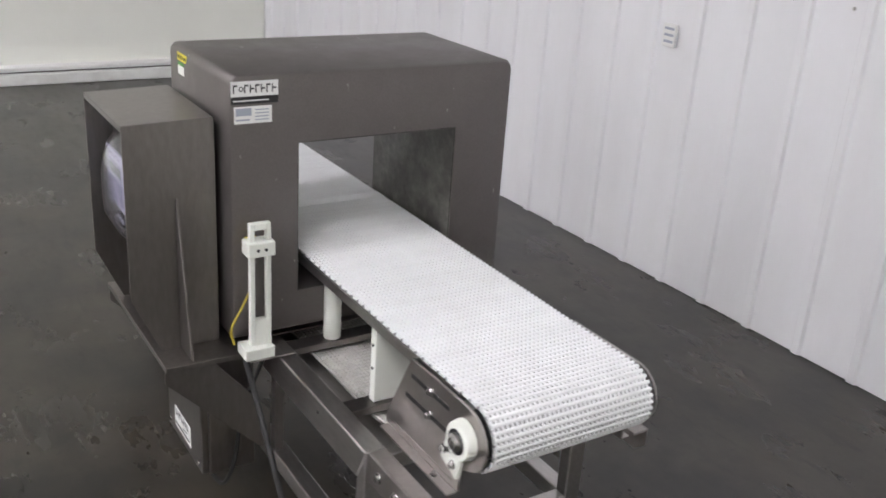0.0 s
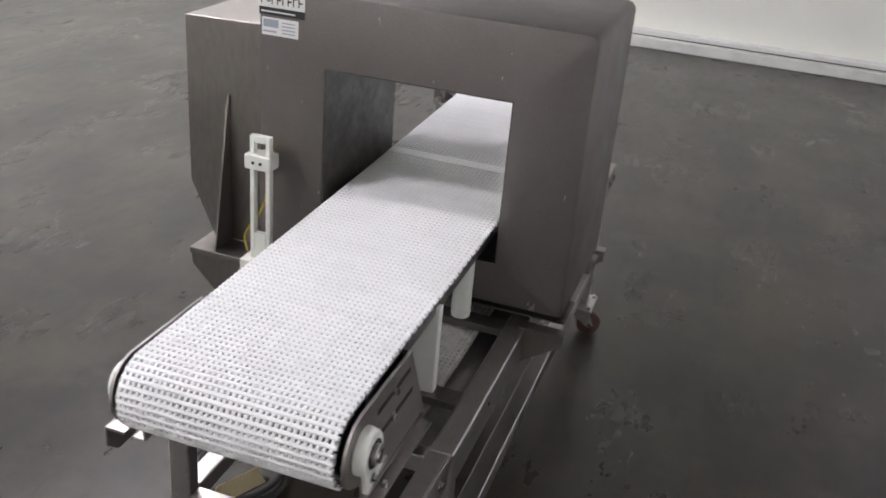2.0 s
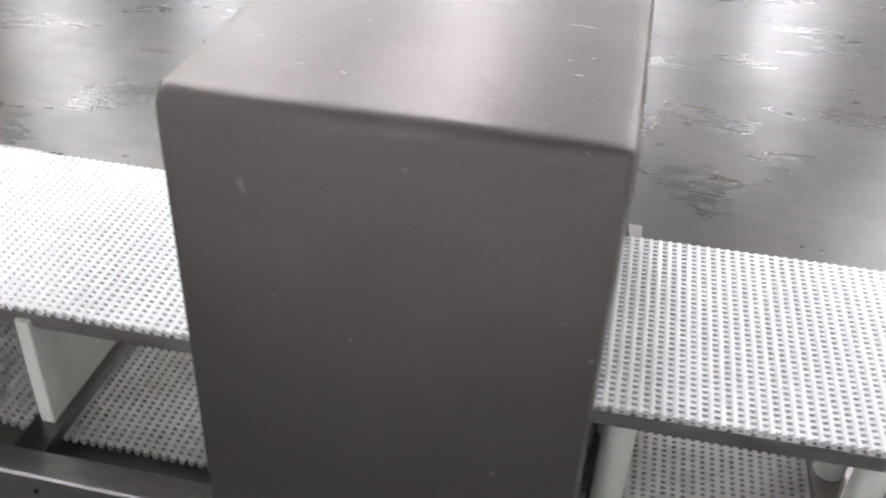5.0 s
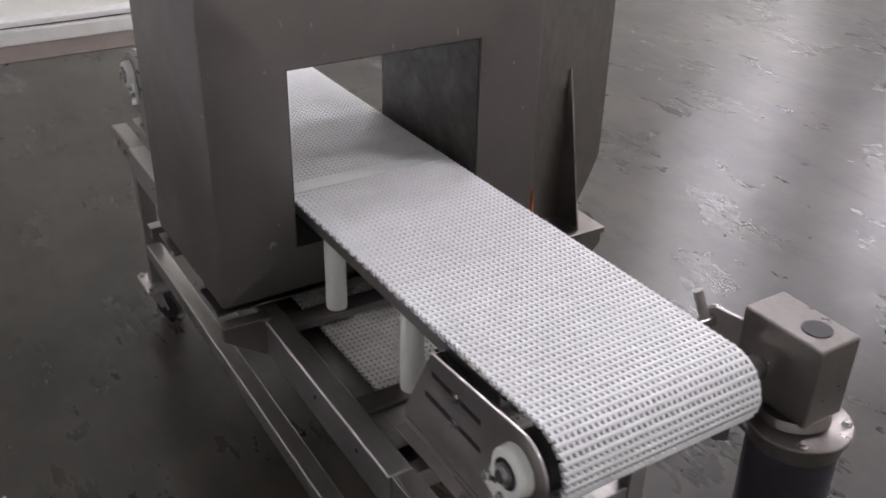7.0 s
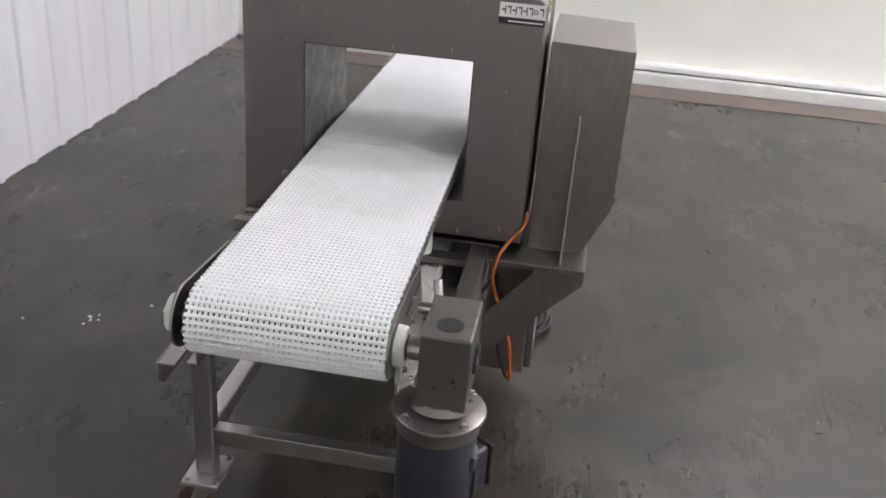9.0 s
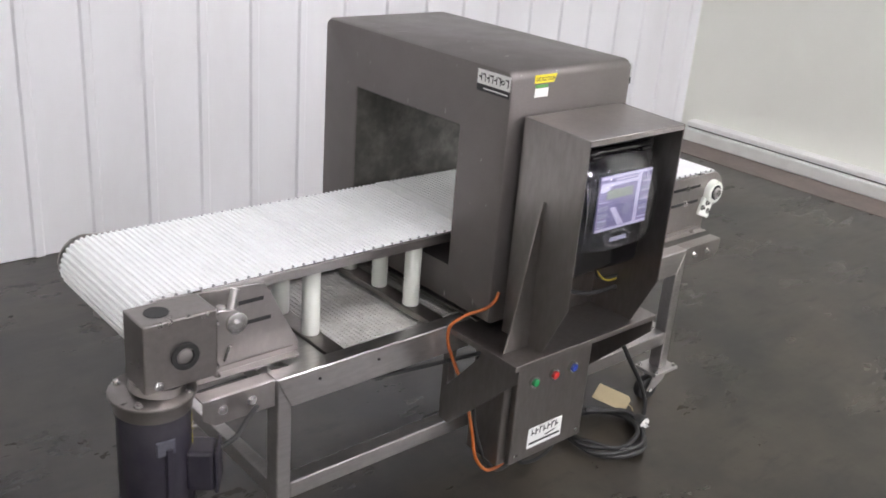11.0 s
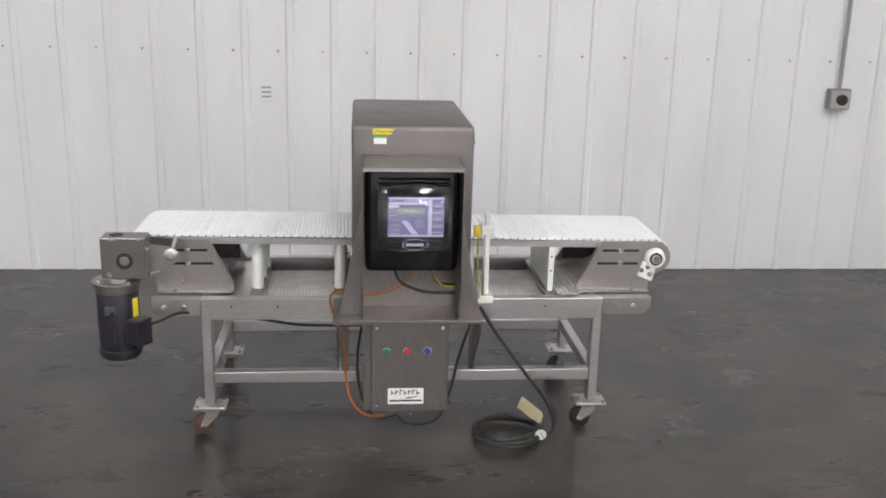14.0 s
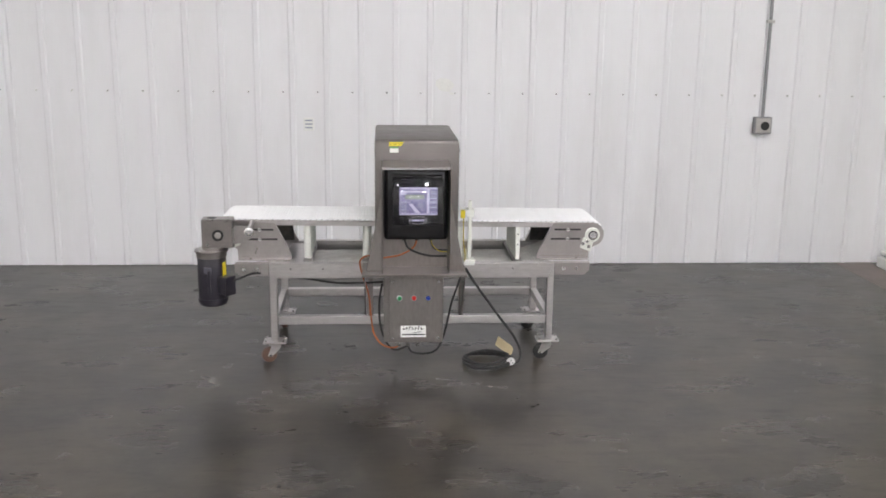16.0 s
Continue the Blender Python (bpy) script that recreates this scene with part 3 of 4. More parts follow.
# ---------------------------------------------------------------- conveyor
BF, BB, BZ = -0.152, 0.257, 0.807
AX, AXLE_Z, RR = 1.020, 0.732, 0.073
AXL = -1.056
FF, FB = -0.270, 0.372


def lift(x):
    """The belt climbs a little towards its driven end."""
    return -0.0095 * x


def drift(x):
    """The belt runs off a little sideways over its driven half."""
    return -0.011 * max(0.0, -x)


def skew_belt(bm):
    for v in bm.verts:
        v.co.z += lift(v.co.x)
        v.co.y += drift(v.co.x)


def make_conveyor():
    c = thing("conveyor", (0, 0.045, 0), "brushed stainless steel belt conveyor standing on four swivel castors", "conveyor")
    for nm, y0, y1 in (("front", FF, FF + 0.05), ("back", FB - 0.05, FB)):
        s = 1 if nm == "front" else -1
        yo, yi = (y0, y1) if s > 0 else (y1, y0)
        rail = prism([(-0.822, 0.579), (0.792, 0.579), (0.752, 0.493), (-0.780, 0.493)], "y", y0, y1, 0.003)
        part("rail", rail, M_STEEL, c, "square-edged stainless side rail")
        for x in (-0.70, -0.52, 0.55):
            part("rivet", cyl((x, yo - s * 0.0005, 0.548), (x, yo - s * 0.0025, 0.548), 0.004, n=10), M_RUBBER, c)
        for x0, x1 in ((-0.819, -0.779), (0.751, 0.789)):
            outer, inner_x = (x0, x1) if x0 < 0 else (x1, x0)
            part("leg", prism([(outer, 0.126), (outer, 0.5755), (inner_x, 0.4915), (inner_x, 0.126)], "y", y0 + 0.0005, y1 - 0.0005, 0.003), M_STEEL, c, "square stainless tube leg")
        part("stretcher", box(-0.7785, 0.7505, y0 + 0.002, y1 - 0.002, 0.222, 0.270, 0.004), M_STEEL, c, "low stainless tie bar")
        for x0, x1 in ((-1.010, -0.8225), (0.7925, 0.992)):
            out = [(x0, 0.5785), (x1, 0.5785), (x1, 0.508), (x0 + (0.03 if x0 < 0 else 0), 0.508), (x0, 0.530)] if x0 < 0 else \
                [(x0, 0.5785), (x1, 0.5785), (x1, 0.535), (x1 - 0.03, 0.508), (x0, 0.508)]
            ya, yb = sorted((yo + s * 0.006, yo + s * 0.011))
            part("end_flange", prism(out, "y", ya, yb, 0.001), M_PLATE, c, "folded bolted end flange")
            part("flange_top", box(x0, x1, *sorted((yo + s * 0.0115, yo + s * 0.05)), 0.572, 0.5785, 0.001), M_PLATE, c)
            for x in (x0 + 0.05, x0 + 0.125):
                part("bolt", hexbolt((x, yo + s * 0.006, 0.545), (0, -s, 0), 0.013), M_BOLT, c)
    for x in (-0.799, 0.770):
        part("cross_bar", box(x - 0.018, x + 0.018, FF + 0.0505, FB - 0.0505, 0.514, 0.555, 0.003), M_STEEL, c)
        part("cross_bar", box(x - 0.018, x + 0.018, FF + 0.0505, FB - 0.0505, 0.222, 0.270, 0.003), M_STEEL, c, "low stainless end tie bar")
    part("pan", box(-0.76, 0.72, FF + 0.0505, FB - 0.0505, 0.508, 0.513), M_STEEL, c, "flat steel pan under the returning belt")
    for x in (-0.613, -0.277, 0.253, 0.592):
        part("carrier_bar", box(x - 0.026, x + 0.026, FF + 0.0505, FB - 0.0505, 0.552, 0.571, 0.002), M_HOOD, c, "dark flat bar under a support post")
    # support beams under the detector
    for x in (-0.15, 0.15):
        part("detector_beam", box(x - 0.06, x + 0.06, -0.30, 0.455, 0.5845, 0.589), M_HOOD, c)
    for x in (-0.268, 0.246):
        part("back_bracket", prism([(0.362, 0.584), (0.465, 0.584), (0.465, 0.555), (0.37, 0.49), (0.362, 0.49)], "x", x, x + 0.02, 0.002), M_HOOD, c, "triangular rear bracket")
        part("bracket_plate", box(x - 0.004, x + 0.03, 0.36, 0.466, 0.5845, 0.5895, 0.001), M_HOOD, c)
        part("hanger_post", box(x, x + 0.028, FF + 0.005, FF + 0.03, 0.2705, 0.4925, 0.002), M_HOOD, c)
    # end plates
    for y in (BF - 0.018, BB + 0.012):
        s = -1 if y < 0 else 1
        yo = y if s < 0 else y + 0.006
        for sx in (-1, 1):
            ax = AX if sx > 0 else AXL
            nose = [(ax + sx * 0.069 * math.cos(radians(a)), AXLE_Z + lift(ax) + 0.069 * math.sin(radians(a))) for a in range(85, -76, -20)]
            o = [(sx * 0.795, 0.790)] + nose + [(sx * 1.005, 0.640), (sx * 1.002, 0.583), (sx * 0.700, 0.583), (sx * 0.700, 0.606), (sx * 0.712, 0.630)]
            pl = part("end_plate", prism(o, "y", y, y + 0.006, 0.001), M_PLATE, c, "tapered stainless end plate with adjusting slots")
            for z, xs in ((0.752, ((0.800, 0.868), (0.890, 0.952))), (0.697, ((0.780, 0.866), (0.880, 0.952)))):
                for xa, xb in xs:
                    part("slot", box(sx * xa, sx * xb, *sorted((yo, yo + s * 0.0012)), z - 0.005, z + 0.005, 0.0), M_INK, pl)
                part("bolt", hexbolt((sx * 0.878, yo, z), (0, s, 0), 0.011), M_BOLT, pl)
            part("bottom_crease", box(sx * 0.716, sx * 0.98, *sorted((yo, yo + s * 0.0015)), 0.5985, 0.6005), M_HOOD, pl)
            bend = [(sx * 0.795, 0.789), (sx * 0.798, 0.789), (sx * 0.7155, 0.630), (sx * 0.7035, 0.606), (sx * 0.7005, 0.606), (sx * 0.7125, 0.630)]
            part("bent_edge", prism(bend, "y", *sorted((y + (0.0062 if s < 0 else -0.0002), y + (0.0262 if s < 0 else -0.0202)))), M_STEEL, pl, "folded bright sloping edge")
            if s > 0:
                inner = [(sx * a, b) for a, b in ((0.765, 0.772), (0.985, 0.772), (0.985, 0.600), (0.722, 0.600), (0.728, 0.690))]
                # added dark sheet: stands for the shade on the back plate's inner face
                part("inner_guard", prism(inner, "y", y - 0.0265, y - 0.0225), M_LINER, pl, "added dark sheet standing for shade inside the end plate")
            part("foot_flange", box(sx * 0.712, sx * 1.000, *sorted((yo + s * 0.0005, yo + s * 0.024)), 0.5795, 0.5835, 0.001), M_PLATE, pl, "folded foot flange on the rail")
            part("foot_bolt", hexbolt((sx * 0.93, yo + s * 0.013, 0.5836), (0, 0, 1), 0.009), M_BOLT, pl)
    # belt slider bed
    bed = box(-0.965, 0.965, BF + 0.006, BB - 0.006, 0.783, 0.7885)
    skew_belt(bed)
    part("slider_bed", bed, M_HOOD, c, "flat steel bed under the belt")
    for y, s in ((BF + 0.001, -1), (BB - 0.001, 1)):
        guide = box(-0.955, 0.955, *sorted((y, y - s * 0.004)), 0.768, 0.7935, 0.001)
        skew_belt(guide)
        part("edge_guide", guide, M_STEEL, c, "bright steel angle under the belt edge")
    # white supports
    part("pan_cover", box(-0.745, -0.641, FF + 0.0505, FB - 0.0505, 0.560, 0.5635), M_STEEL, c, "plain steel cover sheet")
    for x in (-0.613, -0.277, 0.253):
        for y in (-0.093, 0.056, 0.206):
            part("support_post", cyl((x, y, 0.5715), (x, y, 0.7825 + lift(x)), 0.0235, n=24, r=0.002), M_NYLON, c, "round white plastic support post", smooth=True)
    plate = part("support_plate", box(0.580, 0.604, -0.152, 0.262, 0.5715, 0.7825 + lift(0.592), 0.003), M_NYLON, c, "thick white plastic support plate")
    for z in (0.66, 0.72):
        part("screw", cyl((0.592, -0.1525, z), (0.592, -0.154, z), 0.004, n=10), M_INK, plate)
    # rollers
    for sx in (-1, 1):
        ax = AX if sx > 0 else AXL
        AZ = AXLE_Z + lift(ax)
        part("roller", cyl((ax, BF + 0.003, AZ), (ax, BB - 0.003, AZ), RR - 0.022, n=32), M_RUBBER, c, smooth=True)
        part("shaft", cyl((ax, BF - 0.055, AZ), (ax, BB + 0.055, AZ), 0.0125, n=16), M_BOLT, c, smooth=True)
        for y, s in ((BF - 0.019, -1), (BB + 0.019, 1)):
            hub = part("bearing", cyl((ax, y, AZ), (ax, y + s * 0.024, AZ), 0.044, 0.040, n=28, r=0.004), M_NYLON, c, "white plastic flange bearing", smooth=True)
            # no hollow here: a black disc gives the recess its shade
            part("bore", cyl((ax, y + s * 0.0242, AZ), (ax, y + s * 0.0252, AZ), 0.027, n=24), M_RUBBER, hub, "black disc standing for the shaded recess round the shaft")
            part("bearing_ring", ring((ax, y + s * 0.027, AZ), (0, 1, 0), 0.019, 0.0126, 0.008, 24), M_STEEL, hub)
            part("bearing_foot", prism([(ax - sx * 0.070, AZ - 0.075), (ax - sx * 0.008, AZ - 0.100), (ax + sx * 0.006, AZ - 0.043), (ax - sx * 0.050, AZ - 0.012)], "y", *sorted((y, y + s * 0.014)), 0.003), M_NYLON, hub)
            for dx, dz in ((-0.055, -0.05), (-0.02, -0.068), (-0.03, -0.036)):
                part("bolt", hexbolt((ax + sx * dx, y + s * 0.014, AZ + dz), (0, s, 0), 0.011), M_BOLT, hub)
    return c


conveyor = make_conveyor()


def caster(x, y, turn, mat, group):
    t = thing("castor", (x, y, 0), "swivel castor with a plate brake under a frame leg", "castor", group=group)
    part("top_plate", box(x - 0.064, x + 0.064, y - 0.048, y + 0.048, 0.113, 0.1255, 0.003), M_STEEL, t, "bolted mounting plate")
    for dx in (-0.050, 0.050):
        for dy in (-0.036, 0.036):
            part("bolt", hexbolt((x + dx, y + dy, 0.1255), (0, 0, 1), 0.010), M_BOLT, t)
    part("swivel", cyl((x, y, 0.098), (x, y, 0.1125), 0.028, 0.032, n=20), M_STEEL, t, smooth=True)
    m = Matrix.Translation((x, y, 0)) @ Matrix.Rotation(radians(turn), 4, "Z")
    for s in (-1, 1):
        b = prism([(-0.028, 0.098), (0.028, 0.098), (0.050, 0.040), (0.028, 0.034), (-0.020, 0.075)], "y", s * 0.020, s * 0.024, 0.001)
        bmesh.ops.transform(b, verts=b.verts, matrix=m)
        part("fork", b, M_STEEL, t)
    b = box(-0.026, 0.026, -0.024, 0.024, 0.0925, 0.098)
    bmesh.ops.transform(b, verts=b.verts, matrix=m)
    part("crown", b, M_STEEL, t)
    b = cyl((0.036, -0.016, 0.0440), (0.036, 0.016, 0.0440), 0.0440, n=28, r=0.006)
    bmesh.ops.transform(b, verts=b.verts, matrix=m)
    w = part("wheel", b, mat, t, smooth=True)
    b = cyl((0.036, -0.029, 0.044), (0.036, 0.029, 0.044), 0.008, n=12)
    bmesh.ops.transform(b, verts=b.verts, matrix=m)
    part("axle", b, M_BOLT, w)
    return t


caster(-0.799, FF + 0.025, 200, M_WHEEL, "castors of the conveyor")
caster(0.766, FF + 0.025, 170, M_RUBBER, "castors of the conveyor")
caster(-0.799, FB - 0.025, 110, M_WHEEL, "castors of the conveyor")
caster(0.766, FB - 0.025, 215, M_RUBBER, "castors of the conveyor")


def make_belt():
    b = thing("conveyor_belt", (0, 0.056, BZ), "endless white plastic open-grid link belt on the conveyor", "belt")
    pitch = 0.01524
    width = BB - BF
    mid = (BF + BB) / 2

    def link_row():
        """One row of links along y: a crowned bar with short fingers that reach the next bar."""
        half = width / 2
        crown = [(-0.0044, -0.0096), (-0.0044, -0.0024), (-0.0028, -0.0005), (0.0, 0.0), (0.0022, -0.0007), (0.0036, -0.0026), (0.0036, -0.0096)]
        q = prism(crown, "y", -half, half)
        nf = 36
        step = width / nf
        verts, faces = [], []
        for i in range(nf):
            y0 = -half + i * step
            y1 = y0 + step * 0.52
            k = len(verts)
            for x, z0, z1 in ((0.0028, -0.0092, -0.0022), (0.0112, -0.0092, -0.0024)):
                verts += [(x, y0, z0), (x, y1, z0), (x, y1, z1), (x, y0, z1)]
            faces += [(k + 3, k + 2, k + 6, k + 7), (k, k + 3, k + 7, k + 4), (k + 1, k + 5, k + 6, k + 2), (k, k + 4, k + 5, k + 1)]
        me = bpy.data.meshes.new("fingers")
        me.from_pydata(verts, [], faces)
        q.from_mesh(me)
        bpy.data.meshes.remove(me)
        bmesh.ops.recalc_face_normals(q, faces=q.faces)
        return q

    row = mesh_of("belt_row", link_row(), M_BELT)
    flat = mesh_of("belt_flat_row", box(-0.0046, 0.0102, -width / 2, width / 2, -0.0095, 0.0010, 0.0012, 1), M_BELT)
    pin = mesh_of("hinge_pin", cyl((0, -0.003, 0), (0, 0.003, 0), 0.0034, n=8), M_GREYBOX)
    # the loop: top run, end rollers, slanting back runs, flat return on the pan
    R = BZ - AXLE_Z
    ze, zw = AXLE_Z + lift(AX), AXLE_Z + lift(AXL)
    pts = [(AXL, zw + R), (AX, ze + R)]
    for i in range(1, 13):
        a = radians(90 - 15 * i)
        pts.append((AX + R * math.cos(a), ze + R * math.sin(a)))
    pts += [(0.93, 0.628), (0.68, 0.541), (0.60, 0.530), (-0.72, 0.530), (-0.80, 0.545), (-0.97, 0.632)]
    for i in range(0, 12):
        a = radians(270 - 15 * i)
        pts.append((AXL + R * math.cos(a), zw + R * math.sin(a)))
    pts.append(pts[0])
    lens = [math.dist(p, q) for p, q in zip(pts, pts[1:])]
    total = sum(lens)
    n = round(total / pitch)
    k, run = 0, 0.0
    under = bmesh.new()
    for i in range(n):
        s = i * total / n
        while k < len(lens) - 1 and run + lens[k] < s:
            run += lens[k]
            k += 1
        f = (s - run) / lens[k]
        (xa, za), (xb, zb) = pts[k], pts[k + 1]
        x, z = xa + (xb - xa) * f, za + (zb - za) * f
        slope = -math.degrees(math.atan2(zb - za, xb - xa))
        m = pose(x, mid + drift(x), z, 0, slope, 0)
        # return rows are merged and take the greyer, mottled belt colour
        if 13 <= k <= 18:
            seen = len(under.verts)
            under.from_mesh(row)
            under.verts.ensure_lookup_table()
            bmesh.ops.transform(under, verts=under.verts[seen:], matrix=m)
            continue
        if i % 2 == 0:
            for e in (BF, BB):
                share("hinge_pin", pin, b, pose(x, e + drift(x), z, 0, slope, 0) @ Matrix.Translation((0.0074, 0, -0.0055)))
        flat_here = k == 0 and -0.168 < x < -0.112
        share("flat_slat" if flat_here else "belt_slat", flat if flat_here else row, b, m, "smooth closed belt row" if flat_here else "")
    part("return_run", under, M_GREYBELT, b, "greyer mottled returning belt seen from its underside", kind="stuff")
    return b


belt = make_belt()

# ---------------------------------------------------------------- drive
def make_motor():
    g = thing("gear_motor", (-1.10, -0.28, 0.36), "stainless right-angle gearbox with a dark blue motor hanging below it", "gear motor")
    gx0, gx1, gy0, gy1 = -1.172, -1.006, -0.333, -0.236
    gb = part("gearbox", box(gx0, gx1, gy0, gy1, 0.684, 0.843, 0.004), M_GEAR, g, "square stainless gearbox")
    part("top_cap", cyl((-1.120, -0.285, 0.8432), (-1.120, -0.285, 0.8445), 0.026, n=28), M_RUBBER, gb, "dark round cap")
    part("bore_ring", ring((-1.083, gy0 - 0.003, 0.755), (0, 1, 0), 0.031, 0.020, 0.008, 28), M_RUBBER, gb, "black seal round the output bore")
    part("bore_shaft", cyl((-1.083, gy0 - 0.006, 0.755), (-1.083, gy0 + 0.01, 0.755), 0.016, n=20, r=0.003), M_PLATE, gb, smooth=True)
    for x, z in ((gx1, 0.825), (gx1, 0.695), (gx1, 0.80)):
        part("bolt", hexbolt((x, gy0 + 0.02, z), (1, 0, 0), 0.013), M_BOLT, gb)
    for y in (gy0 + 0.02,):
        part("bolt", hexbolt((gx0 + 0.03, y - 0.0202, 0.70), (0, -1, 0), 0.011), M_BOLT, gb)
    part("hollow_shaft", cyl((AXL, gy1, AXLE_Z + lift(AXL)), (AXL, BF - 0.046, AXLE_Z + lift(AXL)), 0.024, n=20, r=0.003), M_STEEL, gb, smooth=True)
    part("torque_arm", prism([(-1.006, 0.80), (-0.93, 0.79), (-0.895, 0.765), (-0.895, 0.735), (-0.95, 0.70), (-1.006, 0.69)], "y", -0.262, -0.254, 0.001), M_PLATE, gb, "welded torque arm plate")
    part("arm_washer", cyl((-0.925, -0.263, 0.760), (-0.925, -0.272, 0.760), 0.026, n=24, r=0.002), M_BOLT, gb, smooth=True)
    part("arm_bolt", hexbolt((-0.925, -0.272, 0.760), (0, -1, 0), 0.013), M_BOLT, gb)
    part("lock_lever", cyl((-0.905, BF - 0.020, 0.612), (-0.893, BF - 0.024, 0.652), 0.004, n=10), M_BOLT, gb, smooth=True)
    part("arm_stud", cyl((-0.925, -0.254, 0.760), (-0.925, -0.190, 0.760), 0.0135, n=14), M_BOLT, gb, smooth=True)
    part("oil_pipe", cyl((-0.925, -0.235, 0.77), (-0.905, -0.225, 0.822), 0.010, n=14), M_STEEL, gb, smooth=True)
    mx, my = -1.132, -0.278
    mo = part("motor", cyl((mx, my, 0.385), (mx, my, 0.625), 0.079, n=40, r=0.004), M_NAVY, g, "dark blue painted motor body", smooth=True)
    part("neck", cyl((mx, my, 0.625), (mx, my, 0.6548), 0.083, 0.083, n=40), M_GEAR, mo, smooth=True)
    part("flange", cyl((mx, my, 0.655), (mx, my, 0.666), 0.093, n=40, r=0.003), M_GEAR, mo, "round mounting flange", smooth=True)
    part("adapter", cyl((mx + 0.01, my, 0.6662), (mx + 0.012, my, 0.6838), 0.062, 0.058, n=36), M_GEAR, mo, smooth=True)
    for a in (45, 135, 225, 315):
        part("bolt", hexbolt((mx + 0.08 * math.cos(radians(a)), my + 0.08 * math.sin(radians(a)), 0.666), (0, 0, 1), 0.010), M_BOLT, mo)
    part("end_bell", cyl((mx, my, 0.352), (mx, my, 0.384), 0.074, 0.086, n=40, r=0.008), M_NAVY, mo, smooth=True)
    part("end_band", ring((mx, my, 0.388), (0, 0, 1), 0.0835, 0.075, 0.012, 40), M_NAVY, mo)
    part("rib", box(mx - 0.012, mx + 0.004, my - 0.086, my - 0.07, 0.42, 0.56, 0.003), M_NAVY, mo)
    part("name_plate", box(mx - 0.032, mx + 0.010, my - 0.0825, my - 0.0750, 0.545, 0.580, 0.002), M_DULL, mo, "worn dark name plate")
    turn = Matrix.Translation((mx, my, 0)) @ Matrix.Rotation(radians(-35), 4, "Z")
    tbm, lid = box(0.070, 0.130, -0.035, 0.035, 0.425, 0.525, 0.008), box(0.1302, 0.139, -0.038, 0.038, 0.422, 0.528, 0.004)
    for q in (tbm, lid):
        bmesh.ops.transform(q, verts=q.verts, matrix=turn)
    tb = part("terminal_box", tbm, M_NAVY, mo, "square wiring box on the motor")
    part("box_lid", lid, M_NAVY, tb)
    sk = cyl((mx, my, 0.520), (mx, my, 0.600), 0.0797, n=72)
    for f in [f for f in sk.faces if not (0.62 < (math.degrees(math.atan2(f.calc_center_median().y - my, f.calc_center_median().x - mx)) + 68) / 50 < 1.16) or len(f.verts) > 4]:
        sk.faces.remove(f)
    for v in [v for v in sk.verts if not v.link_faces]:
        sk.verts.remove(v)
    part("warning_sticker", sk, M_YELLOW, mo, "yellow warning sticker", smooth=True)
    return g


motor = make_motor()

# ---------------------------------------------------------------- control box
def make_control_box():
    c = thing("control_box", (-0.015, -0.33, 0.16), "stainless electrical box with three push buttons hung below the detector", "control box")
    x0, x1, z0, z1 = -0.181, 0.150, 0.160, 0.5685
    part("cabinet", box(x0, x1, -0.405, -0.275, z0, z1, 0.004), M_HOOD, c)
    door = part("door", box(x0 + 0.028, x1 - 0.004, -0.427, -0.4055, z0 + 0.004, z1 - 0.03, 0.004), M_HOOD, c, "flat screwed steel door")
    for x in (x0 + 0.05, x1 - 0.028):
        for z in (z0 + 0.03, z1 - 0.055):
            part("door_screw", cyl((x, -0.4272, z), (x, -0.431, z), 0.007, n=16, r=0.001), M_BOLT, door)
    for x, mat, nm in ((-0.094, M_BTN_G, "green push button"), (-0.014, M_BTN_R, "red push button"), (0.064, M_BTN_B, "blue push button")):
        bt = part("push_button", cyl((x, -0.436, 0.423), (x, -0.4435, 0.423), 0.0115, n=24, r=0.002), mat, door, nm, smooth=True)
        part("button_ring", ring((x, -0.4325, 0.423), (0, 1, 0), 0.0165, 0.0115, 0.010, 28), M_BOLT, bt, "chrome ring")
    lb = part("maker_label", box(-0.087, 0.053, -0.4285, -0.4272, 0.196, 0.262), M_WHITE, door, "white maker's label with black lettering shapes")
    y = -0.4287
    for i in range(7):
        xx = -0.074 + i * 0.0165
        part("label_bar", box(xx, xx + 0.004, y - 0.0006, y, 0.236, 0.256, bm=box(xx, xx + 0.012, y - 0.0006, y, 0.240 + 0.006 * (i % 3), 0.245 + 0.006 * (i % 3))), M_INK, lb)
    part("label_bar", box(-0.080, 0.047, y - 0.0006, y, 0.207, 0.214), M_INK, lb)
    part("label_bar", prism([(-0.02, 0.222), (0.03, 0.230), (0.025, 0.226), (-0.01, 0.219)], "y", y - 0.0006, y), M_INK, lb)
    for x in (-0.095, -0.045, 0.008):
        gl = part("cable_gland", cyl((x, -0.36, 0.134), (x, -0.36, 0.1595), 0.015, n=6), M_BOLT, c, "steel cable gland")
        part("gland_nut", cyl((x, -0.36, 0.122), (x, -0.36, 0.1335), 0.011, n=16), M_BOLT, gl)
    return c


control_box = make_control_box()


